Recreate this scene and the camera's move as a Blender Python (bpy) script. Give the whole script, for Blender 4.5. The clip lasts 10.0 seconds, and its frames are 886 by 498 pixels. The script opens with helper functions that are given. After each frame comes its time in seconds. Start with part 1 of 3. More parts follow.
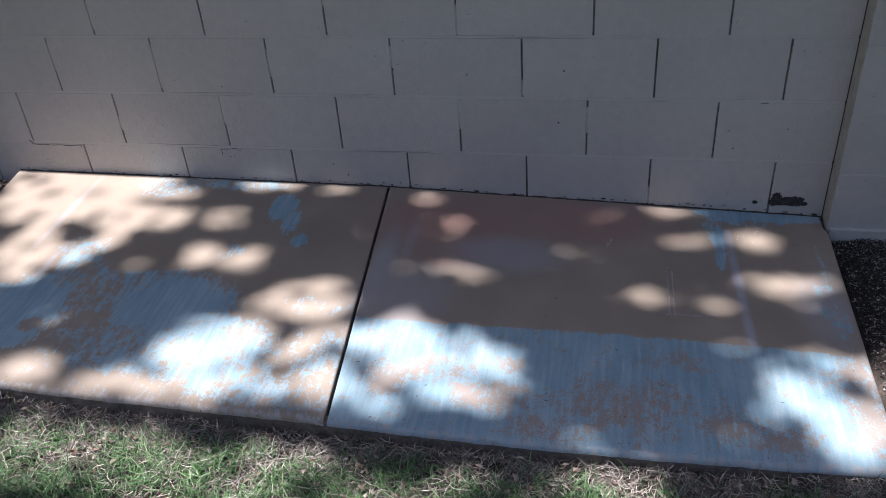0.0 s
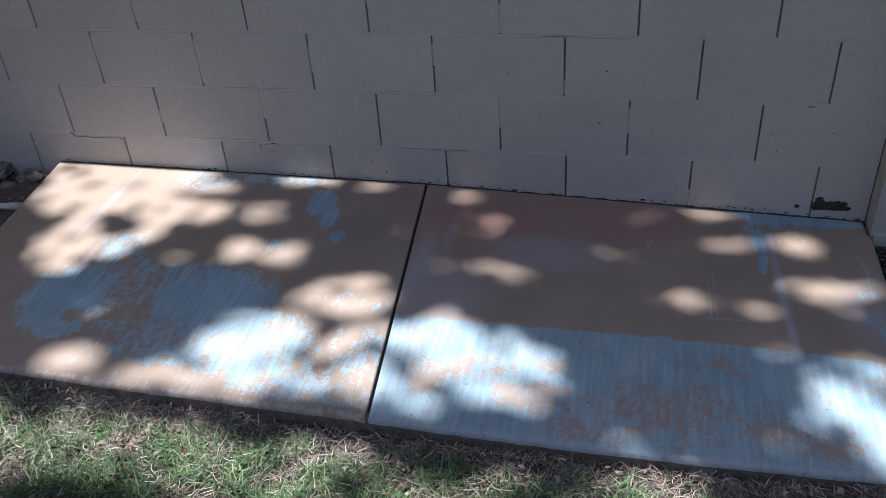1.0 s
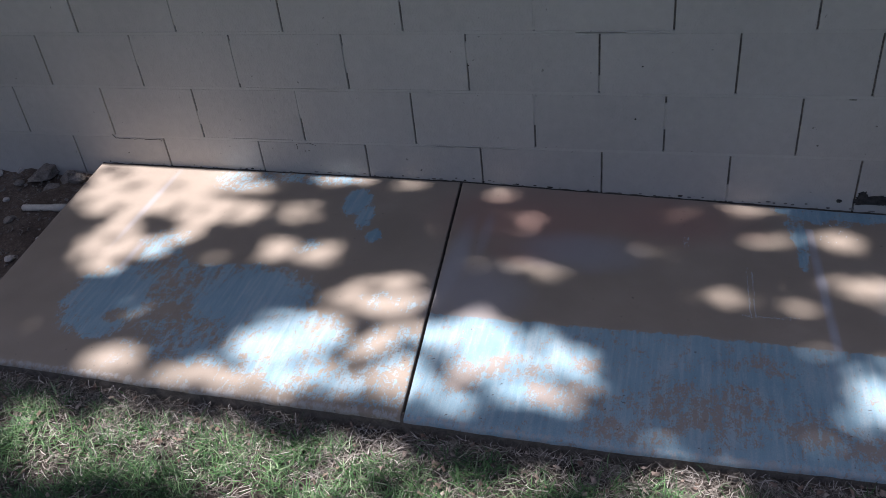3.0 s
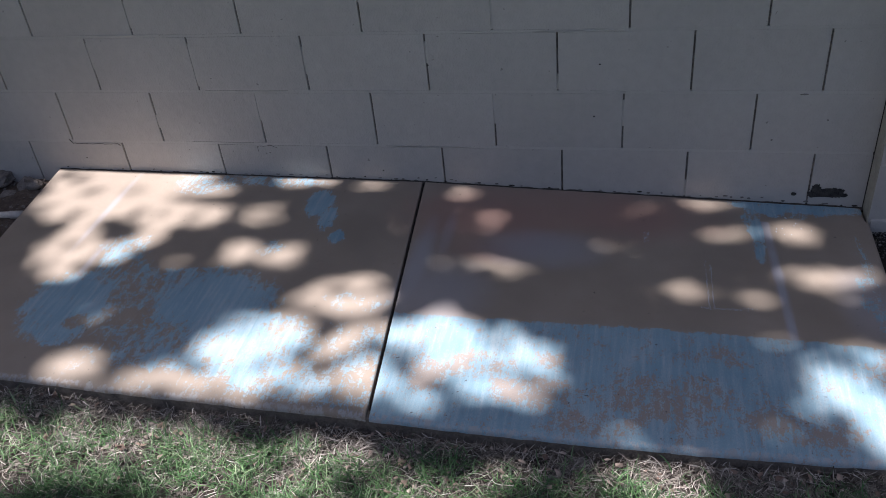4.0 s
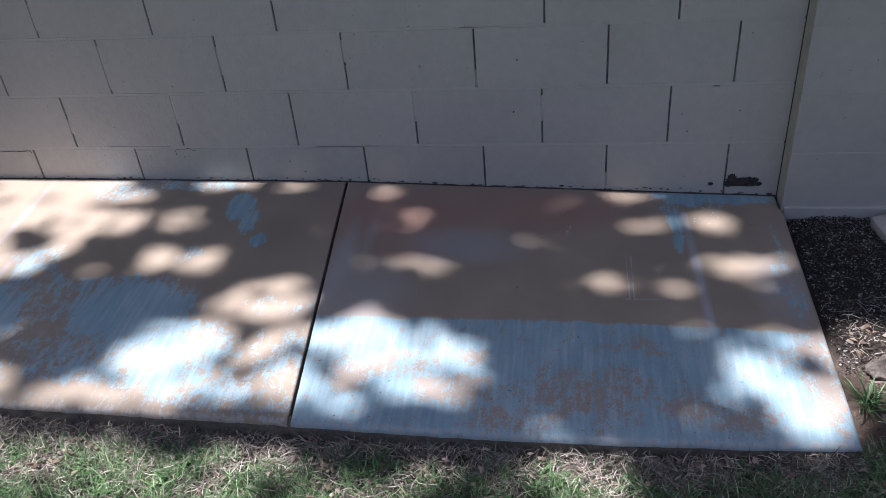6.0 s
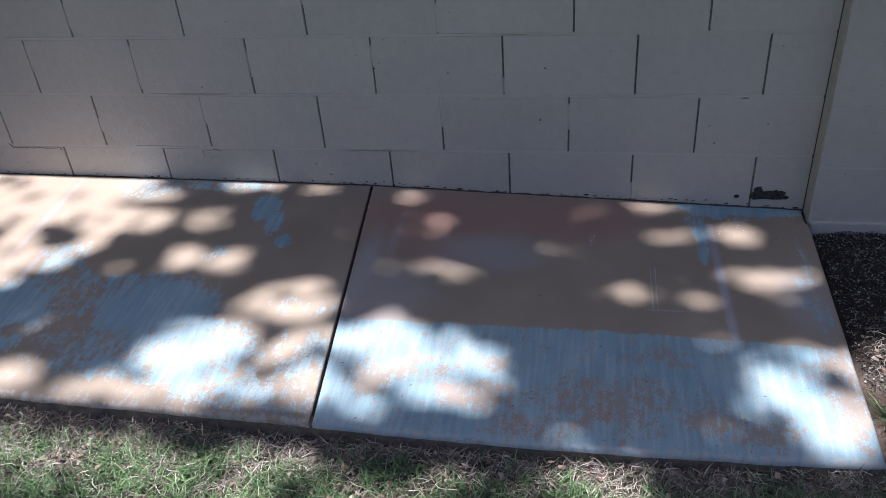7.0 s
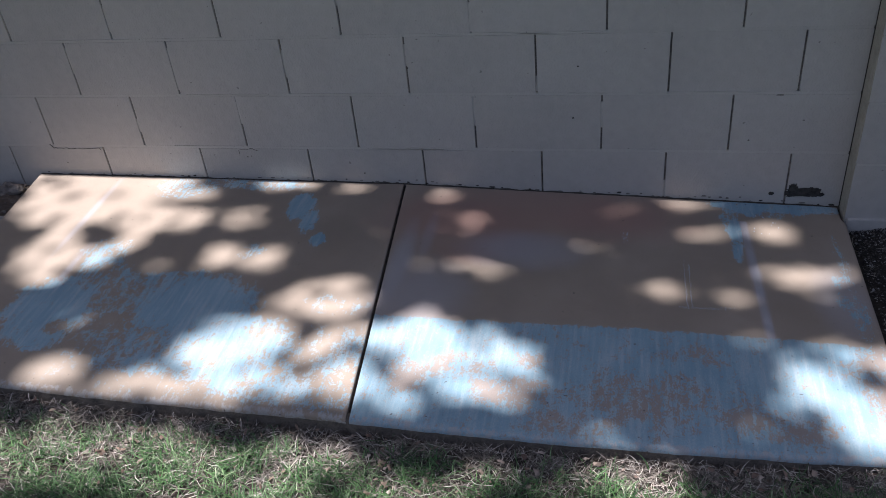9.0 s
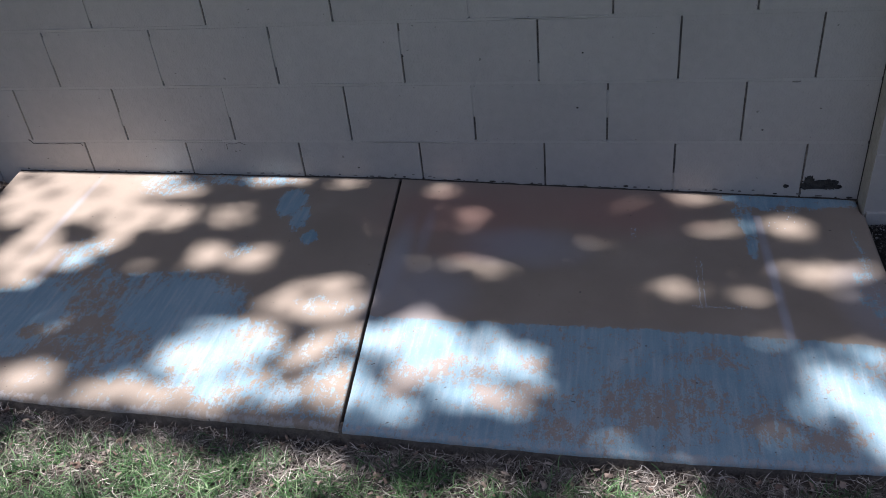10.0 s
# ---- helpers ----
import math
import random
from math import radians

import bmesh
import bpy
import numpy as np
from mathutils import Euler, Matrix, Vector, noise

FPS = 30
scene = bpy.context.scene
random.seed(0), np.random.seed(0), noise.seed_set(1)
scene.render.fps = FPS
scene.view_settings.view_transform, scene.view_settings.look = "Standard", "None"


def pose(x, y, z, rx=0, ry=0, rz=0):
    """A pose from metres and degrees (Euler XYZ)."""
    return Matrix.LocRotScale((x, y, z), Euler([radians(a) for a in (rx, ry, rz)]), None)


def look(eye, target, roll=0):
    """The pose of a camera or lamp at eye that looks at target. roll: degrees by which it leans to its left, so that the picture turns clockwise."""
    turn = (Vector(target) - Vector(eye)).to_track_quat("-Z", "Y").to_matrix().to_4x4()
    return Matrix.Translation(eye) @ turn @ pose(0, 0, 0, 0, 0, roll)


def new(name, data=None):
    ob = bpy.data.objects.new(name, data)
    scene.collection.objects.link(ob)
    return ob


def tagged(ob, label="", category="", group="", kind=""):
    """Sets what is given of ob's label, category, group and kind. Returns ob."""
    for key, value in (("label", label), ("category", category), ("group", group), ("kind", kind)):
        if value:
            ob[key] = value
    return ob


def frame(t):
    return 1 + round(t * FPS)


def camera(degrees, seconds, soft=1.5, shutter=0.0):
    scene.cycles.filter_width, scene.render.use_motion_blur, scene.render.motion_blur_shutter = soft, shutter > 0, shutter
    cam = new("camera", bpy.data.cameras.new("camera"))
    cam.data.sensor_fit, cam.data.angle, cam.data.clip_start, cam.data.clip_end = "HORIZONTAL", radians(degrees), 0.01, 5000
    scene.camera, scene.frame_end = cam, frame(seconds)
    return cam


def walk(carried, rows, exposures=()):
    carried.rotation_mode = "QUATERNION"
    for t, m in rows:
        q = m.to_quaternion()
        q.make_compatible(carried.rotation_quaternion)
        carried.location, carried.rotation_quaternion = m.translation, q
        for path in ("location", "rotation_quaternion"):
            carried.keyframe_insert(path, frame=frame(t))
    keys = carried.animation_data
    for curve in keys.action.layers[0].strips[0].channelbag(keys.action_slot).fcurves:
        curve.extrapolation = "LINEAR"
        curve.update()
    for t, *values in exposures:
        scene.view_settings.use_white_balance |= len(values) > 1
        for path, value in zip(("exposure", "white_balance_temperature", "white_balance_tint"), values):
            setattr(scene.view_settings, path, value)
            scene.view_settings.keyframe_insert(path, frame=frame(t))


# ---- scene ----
cam = camera(55.0, 10.0, soft=0.85)
PATH = [
    (0, 0.491, -2.515, 1.348, 55.83, 3.85, 10.40),
    (0.5, 0.449, -2.509, 1.353, 55.57, 3.64, 10.98),
    (1, 0.428, -2.521, 1.359, 55.64, 3.70, 12.02),
    (1.5, 0.411, -2.531, 1.366, 55.62, 3.86, 12.89),
    (2, 0.414, -2.550, 1.379, 55.73, 4.55, 13.70),
    (2.2, 0.418, -2.539, 1.382, 55.53, 4.92, 13.99),
    (2.56, 0.427, -2.525, 1.380, 55.39, 5.27, 14.15),
    (2.94, 0.439, -2.509, 1.374, 55.31, 5.50, 14.03),
    (3.3, 0.446, -2.508, 1.374, 55.25, 5.53, 13.58),
    (3.5, 0.449, -2.517, 1.380, 55.17, 5.43, 12.95),
    (4, 0.456, -2.519, 1.369, 55.24, 5.19, 11.52),
    (4.5, 0.491, -2.498, 1.356, 55.21, 5.23, 10.22),
    (5, 0.538, -2.499, 1.348, 55.34, 5.41, 9.00),
    (5.2, 0.548, -2.506, 1.348, 55.33, 5.33, 8.52),
    (5.56, 0.543, -2.506, 1.350, 55.16, 5.08, 7.94),
    (5.94, 0.522, -2.498, 1.354, 54.85, 4.64, 7.44),
    (6.3, 0.511, -2.494, 1.356, 54.77, 4.34, 7.50),
    (6.5, 0.511, -2.496, 1.358, 54.88, 4.18, 7.97),
    (7, 0.501, -2.505, 1.360, 55.33, 4.06, 9.21),
    (7.5, 0.483, -2.505, 1.372, 55.47, 3.78, 10.18),
    (8, 0.491, -2.511, 1.370, 55.63, 3.87, 11.00),
    (8.5, 0.481, -2.520, 1.371, 55.48, 4.63, 10.59),
    (9, 0.486, -2.522, 1.373, 55.28, 5.18, 10.68),
    (9.5, 0.477, -2.502, 1.353, 55.32, 5.33, 10.63),
    (10, 0.455, -2.416, 1.288, 55.25, 5.35, 10.34),
]
walk(cam, [(t, pose(*place)) for t, *place in PATH],
     [(0, 1.25, 6030, 19), (2, 1.10, 6030, 19), (3.5, 1.06, 6030, 19), (5, 1.24, 6030, 19), (6.5, 1.30, 6030, 19),
      (8, 1.27, 6030, 19), (9, 1.16, 6030, 19), (10, 1.10, 6030, 19)])

# ---- light ----
SUN_LEAN = radians(18)          # lean of the sun from the zenith, along the wall
SUN_BACK = radians(0.6)         # it stands just behind the wall's face
TO_SUN = Vector((-math.sin(SUN_LEAN), math.sin(SUN_BACK), math.cos(SUN_LEAN))).normalized()
world = bpy.data.worlds.new("sky")
world.use_nodes = True
scene.world = world
sky = world.node_tree.nodes.new("ShaderNodeTexSky")
sky.sky_type = "NISHITA"
sky.sun_disc = False
sky.dust_density = 3.0
sky.ozone_density = 0.6
sky.sun_elevation = math.asin(TO_SUN.z)
sky.sun_rotation = math.atan2(TO_SUN.x, TO_SUN.y)
backdrop = world.node_tree.nodes["Background"]
backdrop.inputs["Strength"].default_value = 0.0375
world.node_tree.links.new(sky.outputs[0], backdrop.inputs["Color"])
sun = new("sun", bpy.data.lights.new("sun", "SUN"))
sun.data.energy = 4.8
sun.data.angle = radians(0.53)
sun.data.color = (1.0, 0.945, 0.865)
sun.matrix_world = look(TO_SUN * 30, (0, 0, 0))


# ---- materials ----
def material(name, rough=0.9):
    mat = bpy.data.materials.new(name)
    mat.use_nodes = True
    tree = mat.node_tree
    shader = tree.nodes["Principled BSDF"]
    shader.inputs["Roughness"].default_value = rough
    return mat, tree, shader


def wire(tree, a, b):
    tree.links.new(a, b)


def noise_tex(tree, scale, detail=4.0, stretch=(1, 1, 1), rough=0.55):
    place = tree.nodes.new("ShaderNodeNewGeometry")
    mapping = tree.nodes.new("ShaderNodeMapping")
    mapping.inputs["Scale"].default_value = stretch
    tex = tree.nodes.new("ShaderNodeTexNoise")
    tex.inputs["Scale"].default_value = scale
    tex.inputs["Detail"].default_value = detail
    tex.inputs["Roughness"].default_value = rough
    wire(tree, place.outputs["Position"], mapping.inputs["Vector"])
    wire(tree, mapping.outputs[0], tex.inputs["Vector"])
    return tex.outputs[0]


def ramp(tree, value, stops):
    node = tree.nodes.new("ShaderNodeValToRGB")
    els = node.color_ramp.elements
    while len(els) < len(stops):
        els.new(0.5)
    for el, (at, col) in zip(els, stops):
        el.position = at
        el.color = (*col, 1) if len(col) == 3 else col
    wire(tree, value, node.inputs[0])
    return node.outputs[0]


def grey(a):
    return (a, a, a)


def mix(tree, fac, a, b, kind="MIX"):
    node = tree.nodes.new("ShaderNodeMix")
    node.data_type = "RGBA"
    node.blend_type = kind
    for value, slot in ((fac, 0), (a, 6), (b, 7)):
        if isinstance(value, (int, float)):
            node.inputs[slot].default_value = value
        elif isinstance(value, tuple):
            node.inputs[slot].default_value = (*value, 1)
        else:
            wire(tree, value, node.inputs[slot])
    return node.outputs[2]


def calc(tree, op, a, b=0.0, c=0.0):
    node = tree.nodes.new("ShaderNodeMath")
    node.operation = op
    for value, slot in ((a, 0), (b, 1), (c, 2)):
        if isinstance(value, (int, float)):
            node.inputs[slot].default_value = value
        else:
            wire(tree, value, node.inputs[slot])
    return node.outputs[0]


def attr(tree, name):
    node = tree.nodes.new("ShaderNodeAttribute")
    node.attribute_name = name
    return node.outputs["Fac"]


def bump(tree, shader, height, strength=0.3, distance=0.004):
    node = tree.nodes.new("ShaderNodeBump")
    node.inputs["Strength"].default_value = strength
    node.inputs["Distance"].default_value = distance
    wire(tree, height, node.inputs["Height"])
    wire(tree, node.outputs[0], shader.inputs["Normal"])


def mottled(name, dark, light, scale=30, rough=0.9, relief=0.3, depth=0.003, fine=6.0, per_piece=""):
    """A rough surface that varies between two colours at two scales."""
    mat, tree, shader = material(name, rough)
    big = noise_tex(tree, scale, 5)
    small = noise_tex(tree, scale * fine, 3)
    both = calc(tree, "ADD", calc(tree, "MULTIPLY", big, 0.6), calc(tree, "MULTIPLY", small, 0.4))
    col = ramp(tree, both, [(0.36, dark), (0.64, light)])
    if per_piece == "island":
        geo = tree.nodes.new("ShaderNodeNewGeometry")
        tone = ramp(tree, geo.outputs["Random Per Island"], [(0, grey(0.45)), (1, grey(1.0))])
        col = mix(tree, 1.0, col, tone, "MULTIPLY")
    wire(tree, col, shader.inputs["Base Color"])
    bump(tree, shader, both, relief, depth)
    return mat


def painted_block(name, a, b):
    mat, tree, shader = material(name, 0.75)
    info = tree.nodes.new("ShaderNodeObjectInfo")
    cloud = noise_tex(tree, 2.2, 4)
    grain = noise_tex(tree, 150, 3)
    roller = noise_tex(tree, 30, 5)
    col = ramp(tree, cloud, [(0.3, a), (0.7, b)])
    col = mix(tree, 1.0, col, ramp(tree, info.outputs["Random"], [(0, grey(0.95)), (1, grey(1.03))]), "MULTIPLY")
    col = mix(tree, 1.0, col, ramp(tree, roller, [(0.3, grey(0.94)), (0.7, grey(1.02))]), "MULTIPLY")
    specks = ramp(tree, noise_tex(tree, 45, 2), [(0.715, grey(0.0)), (0.76, grey(1.0))])
    col = mix(tree, calc(tree, "MULTIPLY", specks, 0.55), col, (0.12, 0.11, 0.10))
    wire(tree, col, shader.inputs["Base Color"])
    bump(tree, shader, calc(tree, "ADD", grain, calc(tree, "MULTIPLY", roller, 1.8)), 0.7, 0.003)
    return mat


PAINT = painted_block("cream_block_paint", (0.458, 0.437, 0.411), (0.522, 0.498, 0.467))
MORTAR = painted_block("cream_mortar_paint", (0.47, 0.45, 0.42), (0.54, 0.52, 0.485))
JOINT_DIRT = mottled("dirty_joint", (0.035, 0.03, 0.026), (0.08, 0.07, 0.06), 60)
JOINT_MORTAR = mottled("dark_joint_mortar", (0.11, 0.10, 0.09), (0.30, 0.28, 0.255), 22)
# olive tone carries the shading of the pilaster's side, which faces away
SHADED_RETURN = mottled("olive_shaded_return", (0.30, 0.285, 0.23), (0.42, 0.395, 0.32), 25)
BARE = mottled("bare_dark_block", (0.012, 0.012, 0.013), (0.07, 0.066, 0.062), 55, relief=0.8, depth=0.006)
CRUST = mottled("pale_blue_paint_crust", (0.40, 0.48, 0.56), (0.56, 0.62, 0.66), 60)
PIPE = mottled("weathered_white_plastic", (0.50, 0.46, 0.42), (0.68, 0.65, 0.60), 22, 0.55, 0.15)
RUBBLE = mottled("grey_rubble", (0.10, 0.086, 0.075), (0.28, 0.245, 0.215), 26, relief=0.8, depth=0.006)
PALE_STONE = mottled("pale_stone", (0.38, 0.34, 0.31), (0.55, 0.51, 0.47), 22, relief=0.5)
BARK = mottled("bark", (0.06, 0.045, 0.035), (0.16, 0.125, 0.10), 14, relief=0.8, depth=0.02)


def blades(name, stops, rough=0.6):
    mat, tree, shader = material(name, rough)
    geo = tree.nodes.new("ShaderNodeNewGeometry")
    col = ramp(tree, geo.outputs["Random Per Island"], stops)
    grain = noise_tex(tree, 70, 2)
    col = mix(tree, 1.0, col, ramp(tree, grain, [(0.3, grey(0.75)), (0.7, grey(1.1))]), "MULTIPLY")
    wire(tree, col, shader.inputs["Base Color"])
    return mat


LEAF = blades("tree_leaf", [(0.0, (0.03, 0.06, 0.015)), (0.6, (0.05, 0.10, 0.025)), (1.0, (0.08, 0.13, 0.04))])
GRASS = blades("green_grass", [(0.0, (0.022, 0.06, 0.02)), (0.45, (0.052, 0.135, 0.04)), (0.85, (0.125, 0.26, 0.085)), (1.0, (0.33, 0.42, 0.25))])
STRAW = blades("dry_straw", [(0.0, (0.04, 0.034, 0.028)), (0.4, (0.15, 0.13, 0.108)), (0.8, (0.32, 0.285, 0.245)), (1.0, (0.66, 0.62, 0.56))], 0.7)
MULCH = blades("mulch_chips", [(0.0, (0.008, 0.007, 0.006)), (0.5, (0.03, 0.025, 0.022)), (0.72, (0.09, 0.08, 0.072)), (0.88, (0.24, 0.23, 0.22)), (1.0, (0.46, 0.45, 0.44))], 0.7)
DRY_LEAF = blades("dry_leaf", [(0.0, (0.16, 0.10, 0.075)), (0.6, (0.30, 0.22, 0.17)), (1.0, (0.42, 0.36, 0.31))], 0.7)


def ground_material():
    mat, tree, shader = material("yard_soil", 0.95)
    big = noise_tex(tree, 7, 5)
    grit = noise_tex(tree, 55, 5, rough=0.7)
    fine = noise_tex(tree, 240, 2)
    soil = ramp(tree, calc(tree, "ADD", calc(tree, "MULTIPLY", big, 0.45), calc(tree, "MULTIPLY", grit, 0.55)),
                [(0.34, (0.07, 0.05, 0.038)), (0.52, (0.135, 0.10, 0.077)), (0.68, (0.25, 0.205, 0.17))])
    turf = ramp(tree, calc(tree, "ADD", calc(tree, "MULTIPLY", big, 0.5), calc(tree, "MULTIPLY", fine, 0.5)), [(0.36, (0.035, 0.05, 0.02)), (0.52, (0.075, 0.10, 0.04)), (0.66, (0.20, 0.175, 0.12))])
    soil = mix(tree, attr(tree, "turf"), soil, turf)
    moist_and_shade = ramp(tree, grit, [(0.35, (0.008, 0.007, 0.006)), (0.6, (0.03, 0.025, 0.021)), (0.75, (0.09, 0.08, 0.075))])
    col = mix(tree, attr(tree, "moist_and_shade"), soil, moist_and_shade)
    col = mix(tree, 1.0, col, ramp(tree, fine, [(0.3, grey(0.7)), (0.7, grey(1.15))]), "MULTIPLY")
    wire(tree, col, shader.inputs["Base Color"])
    bump(tree, shader, calc(tree, "ADD", grit, calc(tree, "MULTIPLY", fine, 0.4)), 0.8, 0.012)
    return mat


def slab_material():
    """Tan floor paint over concrete, with worn blue paint where 'blue' is high."""
    mat, tree, shader = material("worn_tan_and_blue_paint", 0.62)
    cloud = noise_tex(tree, 4.0, 5)
    flake = noise_tex(tree, 62, 8, (1, 0.62, 1), 0.72)
    crumb = noise_tex(tree, 260, 4, (1, 0.6, 1), 0.65)
    brush = noise_tex(tree, 70, 3, (1, 0.08, 1))
    patchy = noise_tex(tree, 17, 5, (1, 0.75, 1), 0.6)
    grain = noise_tex(tree, 420, 2)
    tan = ramp(tree, cloud, [(0.28, (0.278, 0.228, 0.180)), (0.55, (0.325, 0.268, 0.212)), (0.75, (0.368, 0.307, 0.247))])
    tan = mix(tree, attr(tree, "red"), tan, (0.345, 0.205, 0.17))
    tan = mix(tree, calc(tree, "MULTIPLY", attr(tree, "haze"), 0.85), tan, (0.39, 0.40, 0.46))
    blue = ramp(tree, calc(tree, "ADD", calc(tree, "MULTIPLY", cloud, 0.7), calc(tree, "MULTIPLY", brush, 0.3)),
                [(0.34, (0.190, 0.320, 0.405)), (0.5, (0.245, 0.385, 0.465)), (0.68, (0.345, 0.465, 0.525))])
    chalk = ramp(tree, calc(tree, "ADD", calc(tree, "MULTIPLY", brush, 0.6), calc(tree, "MULTIPLY", crumb, 0.5)), [(0.54, grey(0.0)), (0.70, grey(0.42))])
    blue = mix(tree, chalk, blue, (0.47, 0.50, 0.51))
    ragged = calc(tree, "ADD", calc(tree, "MULTIPLY", calc(tree, "SUBTRACT", flake, 0.5), 2.7),
                  calc(tree, "MULTIPLY", calc(tree, "SUBTRACT", crumb, 0.5), 1.8))
    ragged = calc(tree, "ADD", ragged, calc(tree, "MULTIPLY", calc(tree, "SUBTRACT", brush, 0.5), 0.6))
    ragged = calc(tree, "ADD", ragged, calc(tree, "MULTIPLY", calc(tree, "SUBTRACT", patchy, 0.5), 1.4))
    cover = calc(tree, "ADD", attr(tree, "blue"), ragged)
    mask = ramp(tree, cover, [(0.37, grey(0.0)), (0.63, grey(1.0))])
    mask = calc(tree, "MULTIPLY", mask, ramp(tree, attr(tree, "blue"), [(0.04, grey(0.0)), (0.25, grey(1.0))]))
    col = mix(tree, mask, tan, blue)
    worn = ramp(tree, calc(tree, "ADD", attr(tree, "bare"), calc(tree, "MULTIPLY", calc(tree, "SUBTRACT", flake, 0.5), 1.6)),
                [(0.45, grey(0.0)), (0.6, grey(1.0))])
    col = mix(tree, calc(tree, "MULTIPLY", worn, 0.8), col, (0.40, 0.39, 0.38))
    pits = ramp(tree, noise_tex(tree, 85, 1), [(0.765, grey(0.0)), (0.79, grey(1.0))])
    col = mix(tree, calc(tree, "MULTIPLY", pits, 0.7), col, (0.07, 0.055, 0.045))
    col = mix(tree, 1.0, col, ramp(tree, grain, [(0.3, grey(0.88)), (0.7, grey(1.08))]), "MULTIPLY")
    wire(tree, col, shader.inputs["Base Color"])
    bump(tree, shader, calc(tree, "ADD", calc(tree, "MULTIPLY", mask, 0.5), calc(tree, "ADD", crumb, calc(tree, "MULTIPLY", grain, 0.5))), 0.22, 0.002)
    return mat


SOIL = ground_material()
SLAB = slab_material()
SLAB_SIDE = mottled("soiled_concrete", (0.09, 0.075, 0.062), (0.21, 0.178, 0.148), 35, relief=0.6, depth=0.006)


# ---- building helpers ----
def link_mesh(name, verts, faces, mats, parent=None, smooth=False):
    me = bpy.data.meshes.new(name)
    me.from_pydata(verts, [], faces)
    for m in mats if isinstance(mats, (list, tuple)) else [mats]:
        me.materials.append(m)
    if smooth:
        me.polygons.foreach_set("use_smooth", [True] * len(me.polygons))
    ob = new(name, me)
    ob.parent = parent
    return ob


def part(name, bm, mat, parent=None, label="", smooth=False):
    me = bpy.data.meshes.new(name)
    bm.to_mesh(me)
    bm.free()
    me.materials.append(mat)
    if smooth:
        me.polygons.foreach_set("use_smooth", [True] * len(me.polygons))
    ob = new(name, me)
    ob.parent = parent
    return tagged(ob, label)


def box(x0, x1, y0, y1, z0, z1, bevel=0.0):
    bm = bmesh.new()
    bmesh.ops.create_cube(bm, size=1)
    for v in bm.verts:
        v.co = (x1 if v.co.x > 0 else x0, y1 if v.co.y > 0 else y0, z1 if v.co.z > 0 else z0)
    if bevel:
        bmesh.ops.bevel(bm, geom=bm.edges[:], offset=bevel, segments=2, affect="EDGES", profile=0.6)
    return bm


def smoothstep(a, b, x):
    t = np.clip((x - a) / (b - a), 0, 1)
    return t * t * (3 - 2 * t)


def wobble(x, y, scale, seed=0.0):
    return noise.noise(Vector((x * scale, y * scale, seed)))


# ---- ground ----
def ground_height(x, y):
    z = -0.243 + 0.010 * wobble(x, y, 4.0) + 0.006 * wobble(x, y, 15.0, 3)
    if abs(x) < 50 and abs(y) < 50:
        lawn = float(smoothstep(-0.9, -1.15, y)) * float(smoothstep(-3.0, -1.9, x)) * float(smoothstep(3.0, 1.6, x))
        edge = -0.118 - (min(max(x, -1.7), 1.3) + 1.70) * 0.0262 - 0.022
        z += lawn * (edge - 0.040 + 0.243)
    left = float(smoothstep(-1.60, -1.78, x)) * float(smoothstep(-0.75, -0.15, y))
    z += 0.066 * left * (1 + 0.5 * wobble(x, y, 9, 7))
    right = float(smoothstep(1.16, 1.3, x)) * float(smoothstep(-1.0, -0.6, y))
    z += 0.010 * right + 0.008 * right * wobble(x, y, 22, 5)
    return z


def build_ground():
    near_x = np.arange(-2.6, 2.3, 0.035)
    near_y = np.arange(-2.3, 0.2, 0.035)
    xs = np.concatenate([[-400, -60, -15, -6, -3.5], near_x, [3.2, 6, 15, 60, 400]])
    ys = np.concatenate([[-400, -60, -15, -6, -3.2], near_y, [0.6, 3, 15, 60, 400]])
    verts = [(x, y, ground_height(x, y)) for y in ys for x in xs]
    w = len(xs)
    faces = [(j * w + i, j * w + i + 1, (j + 1) * w + i + 1, (j + 1) * w + i) for j in range(len(ys) - 1) for i in range(w - 1)]
    ob = link_mesh("ground", verts, faces, SOIL, smooth=True)
    a = ob.data.attributes.new("moist_and_shade", "FLOAT", "POINT")
    vals = []
    for x, y, _ in verts:
        m = float(smoothstep(1.05, 1.2, x)) * float(smoothstep(-0.95, -0.55, y))
        # lawn strip's soil is darkened too, for the shade between grass clumps
        m = max(m, 0.72 * float(smoothstep(-1.0, -1.12, y)) * float(smoothstep(-2.1, -1.8, y)))
        vals.append(m * 0.95)
    a.data.foreach_set("value", vals)
    b = ob.data.attributes.new("turf", "FLOAT", "POINT")
    b.data.foreach_set("value", [float(smoothstep(-1.7, -2.1, y)) for _, y, _ in verts])
    tagged(ob, "brown yard soil, dark and damp beside the pilaster, darkened for shade under the grass", "ground", kind="structure")


build_ground()


# ---- block wall ----
B = 0.2032                      # one course; a block is two courses long
JOINT = 0.0058
BED = 0.010
WALL_END = 1.1775               # where the wall meets the pilaster
WALL_LEFT = -10 * 2 * B
